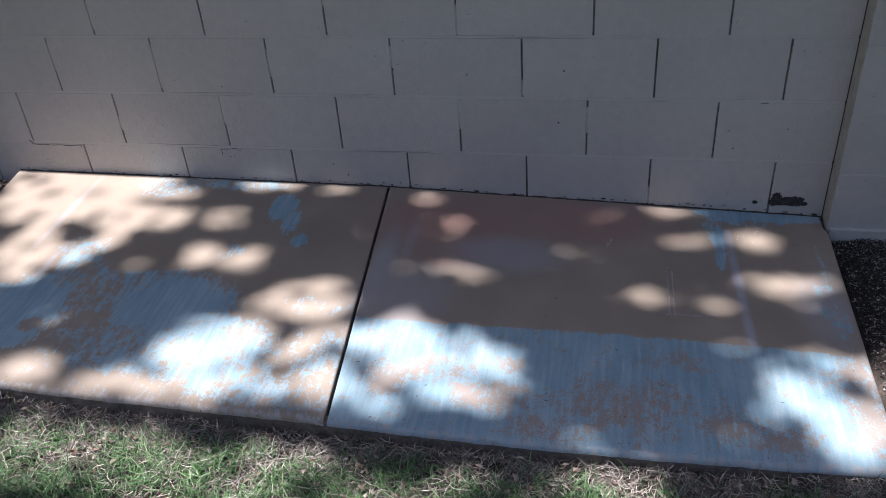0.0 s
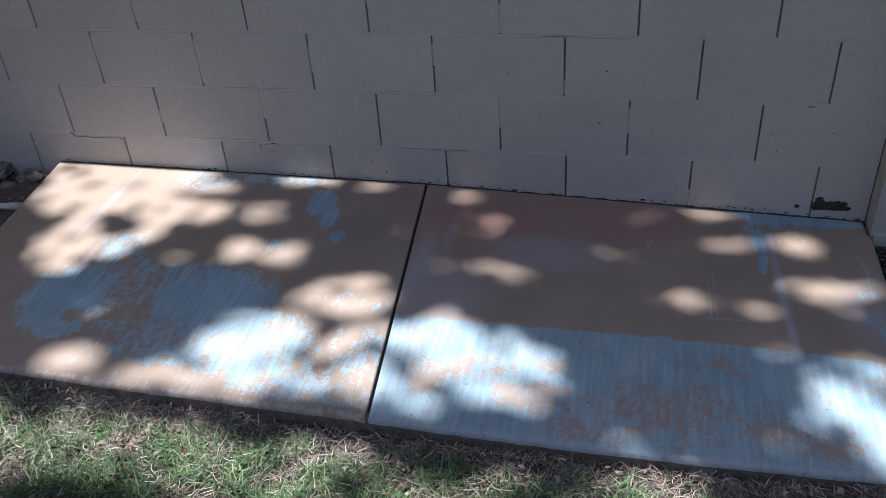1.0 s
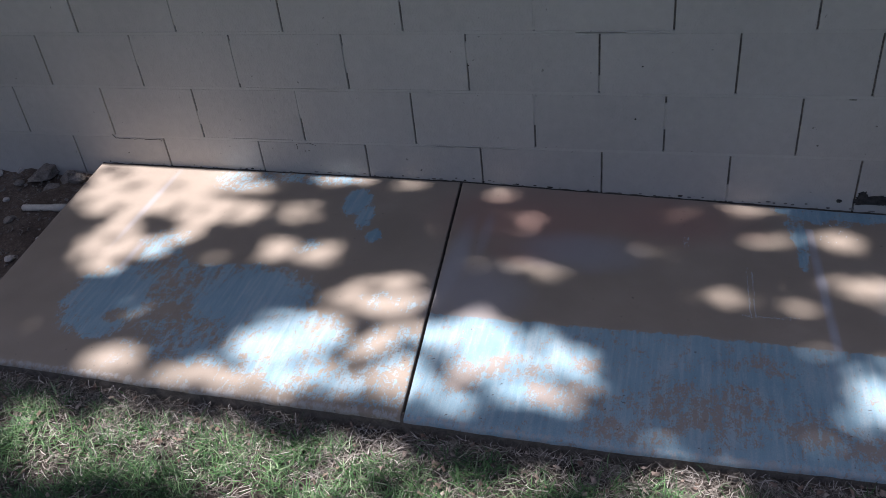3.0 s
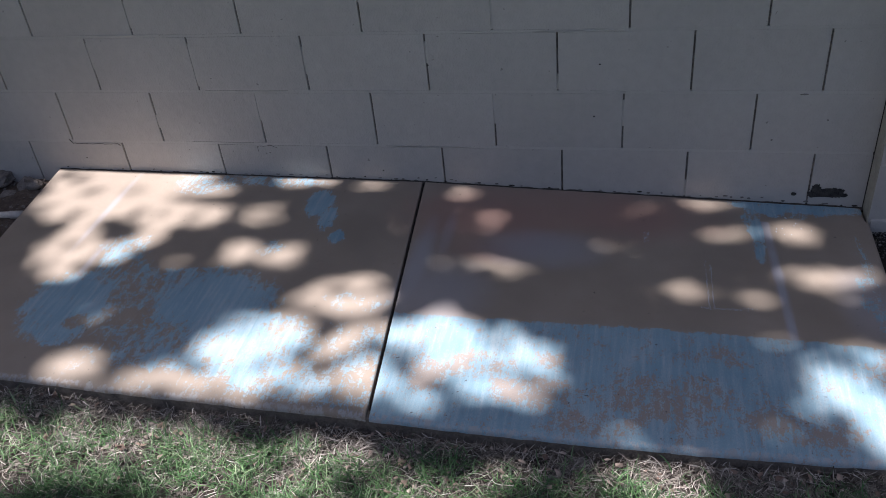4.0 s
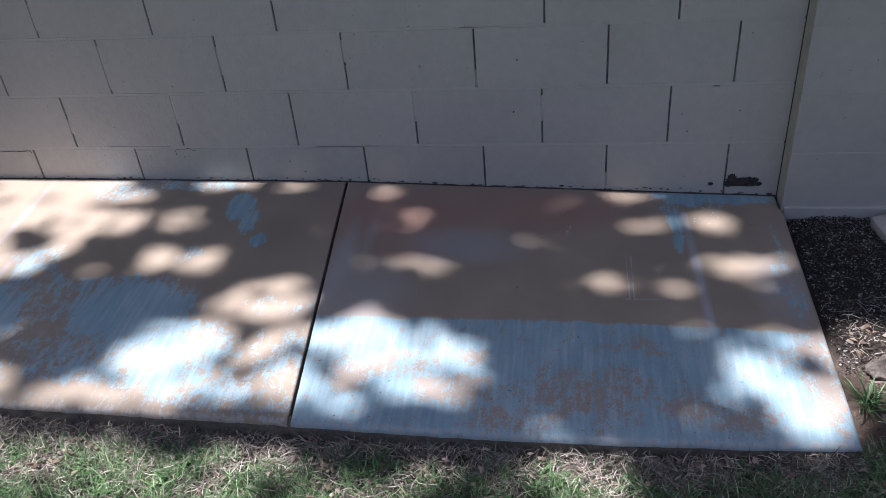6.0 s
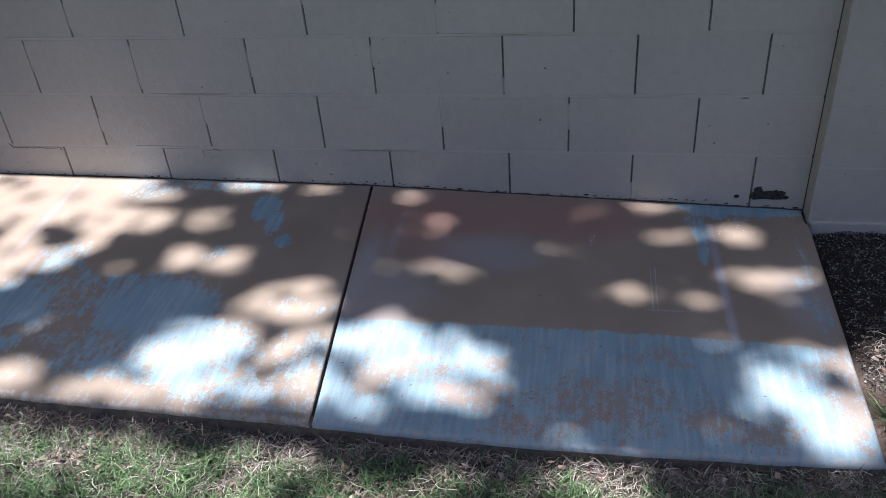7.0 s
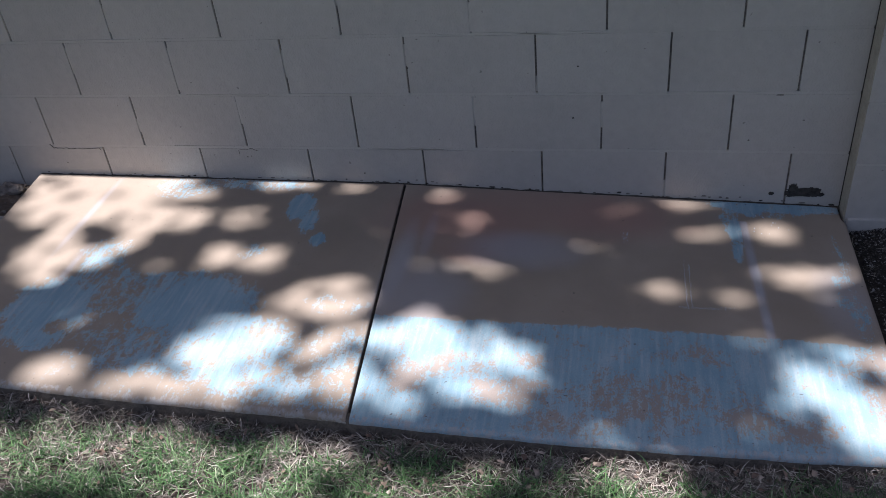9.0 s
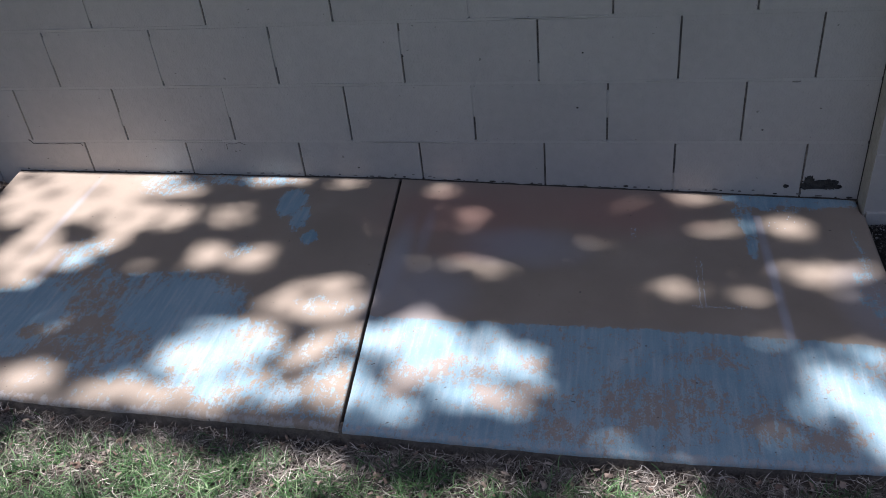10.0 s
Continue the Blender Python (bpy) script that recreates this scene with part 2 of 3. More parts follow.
# how far single upright joints stand off the even bond: (course, half block)
SHIFT = {(2, -8): -0.001, (2, -6): -0.014, (2, -4): -0.020, (2, -2): -0.007, (2, 0): 0.010, (2, 2): 0.021, (2, 4): 0.008, (1, -9): 0.011, 
         (1, -7): -0.005, (1, -5): -0.023, (1, -3): -0.021, (1, -1): -0.007, (1, 1): 0.007, (1, 3): 0.009, (1, 5): -0.017, (0, -10): 0.027, 
         (0, -8): 0.006, (0, -6): -0.020, (0, -4): -0.021, (0, -2): -0.010, (0, 0): 0.001, (0, 2): 0.010, (0, 4): 0.002, (-1, -9): 0.014, 
         (-1, -7): 0.006, (-1, -5): -0.007, (-1, -3): 0.002, (-1, -1): 0.014, (-1, 1): 0.017, (-1, 3): 0.015, (-1, 5): -0.007}


def build_wall():
    core = part("wall_north", box(WALL_LEFT - 0.2, 1.35, 0.0075, 0.19, -0.5, 8 * B - 0.004), JOINT_MORTAR)
    tagged(core, "cream-painted concrete block wall with open upright joints", "wall", kind="structure")
    rng = random.Random(4)
    for k in range(-2, 8):
        z0 = k * B + BED / 2
        z1 = (k + 1) * B - BED / 2
        top = (k + 1) * B
        part("mortar", box(WALL_LEFT, WALL_END - 0.002, 0.0006, 0.06, top - BED / 2, top + BED / 2), MORTAR, core)
        # a thin ridge of paint and mortar along stretches of the bed joint
        for _ in range(9):
            xa = rng.uniform(WALL_LEFT, WALL_END - 0.5)
            zr = top + rng.uniform(-0.004, 0.004)
            part("mortar", box(xa, xa + rng.uniform(0.15, 0.45), -0.0012, 0.05, zr - 0.0022, zr + 0.0022, 0.0012), MORTAR, core)
        first = -20 if k % 2 == 0 else -21
        for i in range(first, 8, 2):
            ja, jb = i * B + SHIFT.get((k, i), 0), (i + 2) * B + SHIFT.get((k, i + 2), 0)
            x0, x1 = max(ja + JOINT / 2, WALL_LEFT), min(jb - JOINT / 2, WALL_END)
            if x0 > WALL_END - 0.01:
                break
            proud = rng.uniform(-0.0008, 0.0008)
            part("block", box(x0, x1, proud, 0.06, z0, z1, 0.0016), PAINT, core)
            # some upright joints were partly filled before painting
            fill = rng.random()
            if fill < 0.6 and (k, i) not in ((-1, -9), (-1, -7)):
                za = z0 + rng.uniform(0.0, 0.10)
                zb = min(z1, za + rng.uniform(0.05, 0.18))
                part("mortar", box(ja - JOINT / 2, ja + JOINT / 2, rng.uniform(0.002, 0.0045), 0.05, za, zb), MORTAR, core)
    return core


wall = build_wall()


def build_pilaster():
    top = 8 * B + 0.05
    core = part("pilaster", box(1.19, 1.585, -0.055, 0.20, -0.5, top), MORTAR)
    tagged(core, "cream-painted block pilaster standing proud of the wall", "pilaster", kind="structure")
    for k in range(-2, 8):
        part("block", box(1.183, 1.595, -0.075, 0.19, k * B + 0.0025, (k + 1) * B - 0.0025, 0.003), PAINT, core)
        part("mortar", box(1.185, 1.592, -0.0764, 0.18, (k + 1) * B - 0.0035, (k + 1) * B + 0.0035, 0.0012), MORTAR, core)
    # thin panel over the pilaster's side, coloured darker for its shading
    part("return_face", box(1.1805, 1.188, -0.071, 0.003, -0.4, top, 0.002), SHADED_RETURN, core, "side of the pilaster, its shading put into an olive-grey colour")
    part("sealant", box(1.1765, 1.1815, 0.001, 0.05, -0.4, top, 0.002), JOINT_DIRT, core, "dark dirty corner joint")
    part("footing", box(1.188, 1.61, -0.086, 0.15, -0.34, -0.192, 0.004), MORTAR, core, "pale footing ledge at the soil")
    east = part("wall_east", box(1.597, 6.5, 0.0, 0.19, -0.5, 8 * B), PAINT)
    tagged(east, "cream-painted block wall past the pilaster", "wall", kind="structure")


build_pilaster()


def ragged_patch(name, cx, cz, rx, rz, mat, parent, label="", seed=1, count=46, y=-0.0028, square=0.0):
    """A thin, jagged patch on the wall's face."""
    rng = random.Random(seed)
    bm = bmesh.new()
    ring = []
    for n in range(count):
        a = 2 * math.pi * n / count
        c, s = math.cos(a), math.sin(a)
        p = 0.45 if square else 1.0
        r = 1 + rng.uniform(-0.22, 0.14)
        ring.append(bm.verts.new((cx + rx * r * math.copysign(abs(c) ** p, c), y, cz + rz * r * math.copysign(abs(s) ** p, s))))
    face = bm.faces.new(ring)
    if face.normal.y > 0:
        face.normal_flip()
    out = bmesh.ops.extrude_face_region(bm, geom=[face])
    for v in out["geom"]:
        if isinstance(v, bmesh.types.BMVert):
            v.co.y += 0.0045
    bmesh.ops.recalc_face_normals(bm, faces=bm.faces[:])
    return part(name, bm, mat, parent, label)


def crack(name, pts, width, parent, seed=2):
    """A dark open crack: a thin wavering ridge of dirt that fills it."""
    rng = random.Random(seed)
    verts, faces = [], []
    fine = []
    for (xa, za), (xb, zb) in zip(pts, pts[1:]):
        n = max(2, int(math.hypot(xb - xa, zb - za) / 0.008))
        for j in range(n):
            fine.append((xa + (xb - xa) * j / n + rng.uniform(-0.0015, 0.0015), za + (zb - za) * j / n + rng.uniform(-0.0015, 0.0015)))
    fine.append(pts[-1])
    for j, (x, z) in enumerate(fine):
        a, b = fine[max(0, j - 1)], fine[min(len(fine) - 1, j + 1)]
        d = Vector((b[0] - a[0], b[1] - a[1])).normalized()
        w = width * rng.uniform(0.5, 1.2) / 2
        nx, nz = -d.y * w, d.x * w
        verts += [(x + nx, 0.0015, z + nz), (x, -0.0022, z), (x - nx, 0.0015, z - nz)]
        if j:
            o = 3 * j
            faces += [(o - 3, o - 2, o + 1, o), (o - 2, o - 1, o + 2, o + 1)]
    return link_mesh(name, verts, faces, JOINT_DIRT, parent)


ragged_patch("bare_patch", 1.062, -0.146, 0.050, 0.017, BARE, wall, "dark bare block where paint broke away", 5, 60, square=1)
ragged_patch("bare_patch", 1.030, -0.138, 0.017, 0.024, BARE, wall, "", 8, 34, y=-0.0035)
ragged_patch("bare_patch", 1.085, -0.138, 0.012, 0.013, BARE, wall, "", 7, 24, y=-0.0032)
ragged_patch("bare_patch", 0.965, -0.152, 0.008, 0.006, BARE, wall, "", 6, 18)
ragged_patch("bare_patch", 1.116, -0.153, 0.013, 0.007, BARE, wall, "", 9, 18, y=-0.0024)
crack("crack", [(-1.635, 0.006), (-1.622, -0.009), (-1.526, -0.011), (-1.433, -0.010), (-1.426, -0.018)], 0.0042, wall, 3)
crack("crack", [(-0.870, -0.030), (-0.870, -0.010), (-0.818, -0.006), (-0.797, -0.013)], 0.0018, wall, 4)
PITS = [(0.325, 0.119), (-0.827, -0.035), (-0.842, -0.038), (-0.410, -0.099), (1.028, 0.112), (0.874, 0.042), (0.341, 0.297), (0.949, 0.197), (-1.587, -0.071), (-0.207, 0.297)]
for n, (px, pz) in enumerate(PITS):
    ragged_patch("pit", px, pz, 0.0032 if n != 7 else 0.012, 0.0022, JOINT_MORTAR if n % 3 else JOINT_DIRT, wall, "", 20 + n, 9, y=-0.0018)

# ---- painted concrete slab ----
FRONT = -1.112


def slab_z(x, y):
    """The two panels have settled towards the pilaster, and fall a little to the lawn."""
    back = -0.1183 - (x + 1.70) * 0.0131 if x < -0.27 else -0.1370 - (x + 0.27) * 0.0408
    return back + 0.02 * y


def front_y(x):
    return FRONT + (0.012 if x < 0 else 0.034) * x * x + 0.003 * wobble(x, 0.0, 7.0, 2) + 0.002 * wobble(x, 0, 26, 4)


def left_x(y):
    return -1.724 - 0.11 * y


def joint_x(y):
    return -0.266 - 0.088 * y


def right_x(y):
    return 1.184 - 0.010 * float(smoothstep(-0.10, -0.07, y)) + 0.002 * wobble(0, y, 5, 8)


# where worn blue paint is left: x, y, half length, half depth, how much
BLUE_LEFT = [
    (-1.21, -0.77, 0.134, 0.149, 1.05), (-1.18, -0.90, 0.069, 0.050, 1), (-1.07, -0.67, 0.109, 0.132, 0.48), (-0.77, -0.71, 0.183, 0.137, 1.1),
    (-0.86, -0.88, 0.183, 0.056, 0.55), (-1.17, -0.49, 0.087, 0.084, 0.55), (-0.90, -0.61, 0.108, 0.040, 0.6), (-0.82, -0.97, 0.224, 0.054, 0.6),
    (-0.55, -0.89, 0.191, 0.131, 0.78), (-0.42, -1.03, 0.223, 0.055, 0.6), (-0.60, -0.17, 0.047, 0.076, 1.1), (-0.54, -0.26, 0.027, 0.065, 1),
    (-0.48, -0.36, 0.028, 0.034, 1.1), (-0.68, -0.44, 0.041, 0.041, 0.55), (-1.07, -0.07, 0.130, 0.076, 0.5), (-0.80, -0.04, 0.189, 0.037, 0.52),
    (-0.24, -0.94, 0.090, 0.164, 0.5)]
TAN_LEFT = [
    (-1.03, -1.02, 0.130, 0.049, 0.12), (-0.74, -1.06, 0.215, 0.039, 0.2), (-0.34, -0.85, 0.043, 0.089, 0.25), (-0.25, -1.01, 0.058, 0.059, 0.35),
    (-0.32, -0.68, 0.099, 0.049, 0.3), (-1.14, -0.85, 0.044, 0.033, 0.2)]
BLUE_RIGHT = [
    (0.84, -0.21, 0.020, 0.123, 0.85), (0.83, -0.12, 0.029, 0.076, 0.6), (0.97, -0.03, 0.193, 0.033, 1), (0.90, -0.04, 0.052, 0.046, 1),
    (1.04, -0.05, 0.041, 0.030, 0.62), (1.13, -0.31, 0.014, 0.126, 0.55), (1.12, -0.46, 0.037, 0.102, 0.46), (1.14, -0.56, 0.030, 0.096, 0.46),
    (0.97, -0.08, 0.031, 0.022, 0.5)]
TAN_RIGHT = [
    (0.56, -0.95, 0.148, 0.086, 0.38), (0.22, -0.96, 0.105, 0.055, 0.3), (-0.05, -0.94, 0.073, 0.061, 0.34), (0.26, -0.84, 0.043, 0.033, 0.42),
    (0.08, -0.88, 0.087, 0.041, 0.45), (0.88, -0.99, 0.140, 0.050, 0.36), (1.15, -0.82, 0.053, 0.160, 0.25), (0.72, -0.77, 0.057, 0.042, 0.45),
    (0.36, -1.05, 0.119, 0.037, 0.42), (0.66, -0.87, 0.055, 0.028, 0.42)]
HAZE = [
    (0.19, -0.35, 0.159, 0.083, 0.5), (-0.18, -0.50, 0.034, 0.202, 0.6), (-0.08, -0.61, 0.125, 0.138, 0.45), (-0.12, -0.31, 0.020, 0.104, 0.3),
    (-1.36, -0.26, 0.012, 0.210, 0.4), (-1.26, -0.63, 0.012, 0.157, 0.5), (1.11, -0.50, 0.069, 0.142, 0.4)]
RED = [
    (-0.01, -0.20, 0.240, 0.138, 0.8), (0.43, -0.14, 0.223, 0.119, 0.75), (0.16, -0.09, 0.203, 0.076, 0.5), (0.01, -0.37, 0.118, 0.062, 0.5)]


def spots(table, x, y, soft, value, lower=False):
    for cx, cy, rx, ry, amount in table:
        ox = 0.16 * wobble(x, y, 13, cx * 9)
        d = math.hypot((x - cx) / rx, (y - cy) / ry) + ox
        f = float(smoothstep(1 + soft, 1 - soft, d))
        value = value + (amount - value) * f if (lower or amount > value) else value
    return value


def paint_at(x, y):
    jx = joint_x(y)
    blue, band = 0.0, 0.0
    if x < jx:
        blue = spots(BLUE_LEFT, x, y, 0.5, 0.0)
        blue = spots(TAN_LEFT, x, y, 0.45, blue, True)
    else:
        edge = -0.706 + 0.03 * float(smoothstep(-0.2, 0.7, x)) + 0.006 * wobble(x, 0, 14, 9)
        band = float(smoothstep(edge + 0.006, edge - 0.008, y))
        blue = 0.84 * band
        blue = spots(BLUE_RIGHT, x, y, 0.3, blue)
        if band > 0:
            blue = spots(TAN_RIGHT, x, y, 0.55, blue, True)
    haze = max(spots(HAZE, x, y, 0.6, 0.0), 0.2 * band)
    if -0.70 < y < -0.12:
        off = abs(x - (0.869 + (-0.138 - y) * 0.045)) / (0.011 + 0.006 * abs(wobble(0, y, 9, 2)))
        haze = max(haze, float(smoothstep(1.5, 0.5, off)) * (0.75 + 0.4 * wobble(0, y, 14, 5)))
    red = spots(RED, x, y, 0.7, 0.0)
    bare = 0.52 * float(smoothstep(0.04, 0.008, y - front_y(x)))
    return blue, red, haze, bare


def build_panel(xl, xr, r_left, r_right, parent):
    """One panel of the slab: a fine top sheet with rounded-over edges and a skirt."""
    def lines(n, ra, rb):
        mid = np.linspace(0.03, 1 - 0.03, n)
        return np.concatenate([[0, 0.001, 0.003, 0.006, 0.011, 0.018], mid, 1 - np.array([0.018, 0.011, 0.006, 0.003, 0.001, 0])])
    us, vs = lines(190, r_left, r_right), lines(120, 0, 0)
    r_front = 0.014
    verts, vals = [], []
    for v in vs:
        for u in us:
            y = -0.007
            for _ in range(3):
                x = xl(y) + (xr(y) - xl(y)) * u
                y = -0.007 + (front_y(x) + 0.007) * v
            drop = 0.0
            for d, r in (((xr(y) - xl(y)) * u, r_left), ((xr(y) - xl(y)) * (1 - u), r_right), (y - front_y(x), r_front), (-0.007 - y, 0.004)):
                if d < r:
                    drop = max(drop, r - math.sqrt(max(0.0, r * r - (r - d) ** 2)))
            z = slab_z(x, y) - drop + 0.0012 * wobble(x, y, 5, 11)
            verts.append((x, y, z))
            vals.append(paint_at(x, y))
    w, h = len(us), len(vs)
    faces = [(j * w + i, (j + 1) * w + i, (j + 1) * w + i + 1, j * w + i + 1) for j in range(h - 1) for i in range(w - 1)]
    rim = [i for i in range(w)] + [j * w + w - 1 for j in range(1, h)] + [(h - 1) * w + i for i in range(w - 2, -1, -1)] + [j * w for j in range(h - 2, 0, -1)]
    base = len(verts)
    tops = len(faces)
    for i in rim:
        x, y, z = verts[i]
        verts.append((x, y, z - 0.035))
        vals.append(vals[i])
    for i in rim:
        x, y, z = verts[i]
        verts.append((x, y - 0.004 * (y < -1.0), z - 0.13))
        vals.append(vals[i])
    m = len(rim)
    for n in range(m):
        a, b = rim[n], rim[(n + 1) % m]
        faces.append((a, b, base + (n + 1) % m, base + n))
        faces.append((base + n, base + (n + 1) % m, base + m + (n + 1) % m, base + m + n))
    ob = link_mesh("slab_panel", verts, faces, [SLAB, SLAB_SIDE], parent, smooth=True)
    ob.data.polygons.foreach_set("material_index", [0] * tops + [1] * (len(faces) - tops))
    for n, key in enumerate(("blue", "red", "haze", "bare")):
        a = ob.data.attributes.new(key, "FLOAT", "POINT")
        a.data.foreach_set("value", [v[n] for v in vals])
    return ob


GAP = 0.0042
slab = new("patio_slab")
tagged(slab, "concrete slab with worn tan and blue paint, a joint across it", "concrete slab")
build_panel(left_x, lambda y: joint_x(y) - GAP, 0.010, 0.004, slab)
build_panel(lambda y: joint_x(y) + GAP, right_x, 0.004, 0.010, slab)


def joint_fill():
    verts, faces = [], []
    n = 60
    for j in range(n + 1):
        y = -0.01 + (FRONT + 0.045) * j / n
        x = joint_x(y)
        z = slab_z(x, y) - 0.016 + 0.003 * wobble(x, y, 30)
        verts += [(x - 0.008, y, z), (x + 0.008, y, z), (x + 0.008, y, z - 0.06), (x - 0.008, y, z - 0.06)]
        if j:
            o = 4 * j
            for a in range(4):
                b = (a + 1) % 4
                faces.append((o - 4 + a, o + a, o + b, o - 4 + b))
    faces += [(0, 1, 2, 3), (4 * n + 3, 4 * n + 2, 4 * n + 1, 4 * n)]
    link_mesh("joint_filler", verts, faces, JOINT_DIRT, slab)
    # the joint dies out in the rounded front edge
    y = FRONT + 0.017
    x = joint_x(y)
    z = slab_z(x, y)
    part("joint_plug", box(x - GAP - 0.002, x + GAP + 0.002, y - 0.016, y + 0.012, z - 0.09, z - 0.006, 0.003), SLAB_SIDE, slab)


joint_fill()


def paint_drips():
    """Small crusts of pale blue paint: two rows of brush marks, a dotted line and flecks by the streak."""
    rng = random.Random(17)
    marks = []
    for k in range(26):
        f = k / 25
        y = -0.357 - 0.209 * f
        for x0 in (0.677, 0.690):
            if rng.random() < 0.55 + 0.4 * f:
                marks.append((x0 + 0.003 * f + rng.uniform(-0.0025, 0.0025), y + rng.uniform(-0.003, 0.003), 0.0016, rng.uniform(0.002, 0.006)))
    for k in range(24):
        marks.append((0.658 + 0.0064 * k + rng.uniform(-0.004, 0.004), -0.573 + 0.0004 * k + rng.uniform(-0.005, 0.005), rng.uniform(0.0012, 0.0022), rng.uniform(0.0015, 0.004)))
    for k in range(16):
        marks.append((0.503 + rng.uniform(-0.008, 0.008), -0.250 + rng.uniform(-0.03, 0.03), 0.0015, rng.uniform(0.002, 0.004)))
    for k in range(14):
        marks.append((0.941 + rng.gauss(0, 0.035), -0.159 + rng.gauss(0, 0.05), rng.uniform(0.001, 0.003), rng.uniform(0.001, 0.004)))
    verts, faces = [], []
    for x, y, rx, ry in marks:
        o = len(verts)
        z = slab_z(x, y)
        n = 6
        for k in range(n):
            a = 2 * math.pi * k / n
            q = rng.uniform(0.7, 1.25)
            verts.append((x + rx * q * math.cos(a), y + ry * q * math.sin(a), z - 0.002))
        for k in range(n):
            vx, vy, _ = verts[o + k]
            verts.append((x + (vx - x) * 0.8, y + (vy - y) * 0.8, z + 0.0008))
        faces += [(o + k, o + (k + 1) % n, o + n + (k + 1) % n, o + n + k) for k in range(n)]
        faces.append(tuple(range(o + n, o + 2 * n)))
    ob = link_mesh("paint_crusts", verts, faces, CRUST, slab)
    tagged(ob, "small crusts of pale blue paint", kind="stuff")


paint_drips()


def wall_seam():
    """Dirt packed between the slab and the wall."""
    verts, faces = [], []
    n = 140
    for j in range(n + 1):
        x = -1.72 + 2.90 * j / n
        z = slab_z(x, 0) - 0.003 + 0.004 * wobble(x, 0, 25, 6)
        verts += [(x, 0.004, z + 0.004), (x, -0.010 - 0.004 * abs(wobble(x, 0, 40, 1)), z - 0.002), (x, -0.004, z - 0.05), (x, 0.004, z - 0.05)]
        if j:
            o = 4 * j
            for a in range(4):
                b = (a + 1) % 4
                faces.append((o - 4 + a, o + a, o + b, o - 4 + b))
    faces += [(3, 2, 1, 0), (4 * n, 4 * n + 1, 4 * n + 2, 4 * n + 3)]
    ob = link_mesh("trim_dirt_seam", verts, faces, JOINT_DIRT)
    tagged(ob, "dark dirt packed in the seam between slab and wall", "dirt seam", kind="structure")


wall_seam()


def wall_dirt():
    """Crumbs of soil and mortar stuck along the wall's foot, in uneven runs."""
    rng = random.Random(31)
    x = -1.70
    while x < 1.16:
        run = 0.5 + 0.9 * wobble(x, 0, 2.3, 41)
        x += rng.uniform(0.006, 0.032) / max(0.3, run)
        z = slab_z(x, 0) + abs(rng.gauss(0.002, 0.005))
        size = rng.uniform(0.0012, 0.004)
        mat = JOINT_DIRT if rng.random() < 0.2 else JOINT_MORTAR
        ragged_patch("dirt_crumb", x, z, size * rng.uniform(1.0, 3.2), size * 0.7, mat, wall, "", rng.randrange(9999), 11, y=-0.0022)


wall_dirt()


# ---- stones, pipe and litter ----
def stone(name, x, y, z, size, mat, seed, label, category="stone", flat=0.7):
    bm = bmesh.new()
    bmesh.ops.create_icosphere(bm, subdivisions=4, radius=1)
    rng = random.Random(seed)
    cuts = [(Vector((rng.uniform(-1, 1), rng.uniform(-1, 1), rng.uniform(-0.6, 1))).normalized(), rng.uniform(0.55, 0.85)) for _ in range(7)]
    for v in bm.verts:
        p = v.co.copy()
        for nrm, far in cuts:
            d = p.dot(nrm) - far
            if d > 0:
                p -= nrm * d
        p *= 1 + 0.16 * noise.noise(p * 2.5 + Vector((seed, 0, 0))) + 0.07 * noise.noise(p * 7 + Vector((0, seed, 0)))
        v.co = (p.x * size[0], p.y * size[1], p.z * size[2] * flat)
    ob = part(name, bm, mat)
    ob.location = (x, y, z)
    ob.rotation_euler = (0, 0, seed * 1.3)
    return tagged(ob, label, category)


def rubble(x, y, size, mat, seed, label, category="rubble", sunk=0.35):
    stone("rubble_lump" if category == "rubble" else "stone", x, y, ground_height(x, y) + size[2] * (0.55 - sunk), size, mat, seed, label, category)


rubble(-1.989, -0.045, (0.075, 0.05, 0.042), RUBBLE, 1, "grey broken concrete lump half buried at the wall")
rubble(-1.875, -0.042, (0.055, 0.04, 0.036), RUBBLE, 2, "smaller grey concrete lump beside the slab")
rubble(-1.905, -0.114, (0.035, 0.03, 0.022), RUBBLE, 12, "low grey concrete fragment beside the slab")
rubble(-1.810, -0.071, (0.03, 0.045, 0.03), RUBBLE, 13, "grey concrete fragment against the slab edge")
rubble(-2.062, -0.102, (0.028, 0.022, 0.018), RUBBLE, 14, "low grey concrete fragment on soil")
rubble(-2.129, -0.001, (0.022, 0.014, 0.022), PALE_STONE, 3, "small pale stone on brown soil by the wall", "stone")
rubble(-2.227, -0.025, (0.030, 0.02, 0.02), PALE_STONE, 4, "pale angular stone on brown soil", "stone")
rubble(-1.754, -0.419, (0.013, 0.012, 0.016), PALE_STONE, 5, "small pale stone on soil beside the slab", "stone")
rubble(-1.955, -0.320, (0.03, 0.022, 0.016), RUBBLE, 6, "flat grey stone on soil beside the slab", "stone")
rubble(-1.802, -0.526, (0.022, 0.028, 0.018), PALE_STONE, 7, "pale chipped stone on soil beside the slab", "stone")
rubble(-1.874, -0.505, (0.020, 0.016, 0.015), RUBBLE, 15, "small grey stone on soil beside the slab", "stone")
rubble(-2.042, -0.215, (0.016, 0.014, 0.012), PALE_STONE, 16, "tiny pale stone on brown soil", "stone")
stone("stone", 1.299, -0.784, ground_height(1.299, -0.784) + 0.012, (0.034, 0.045, 0.030), RUBBLE, 9, "smooth grey stone among dry leaves beside the slab", flat=0.8)
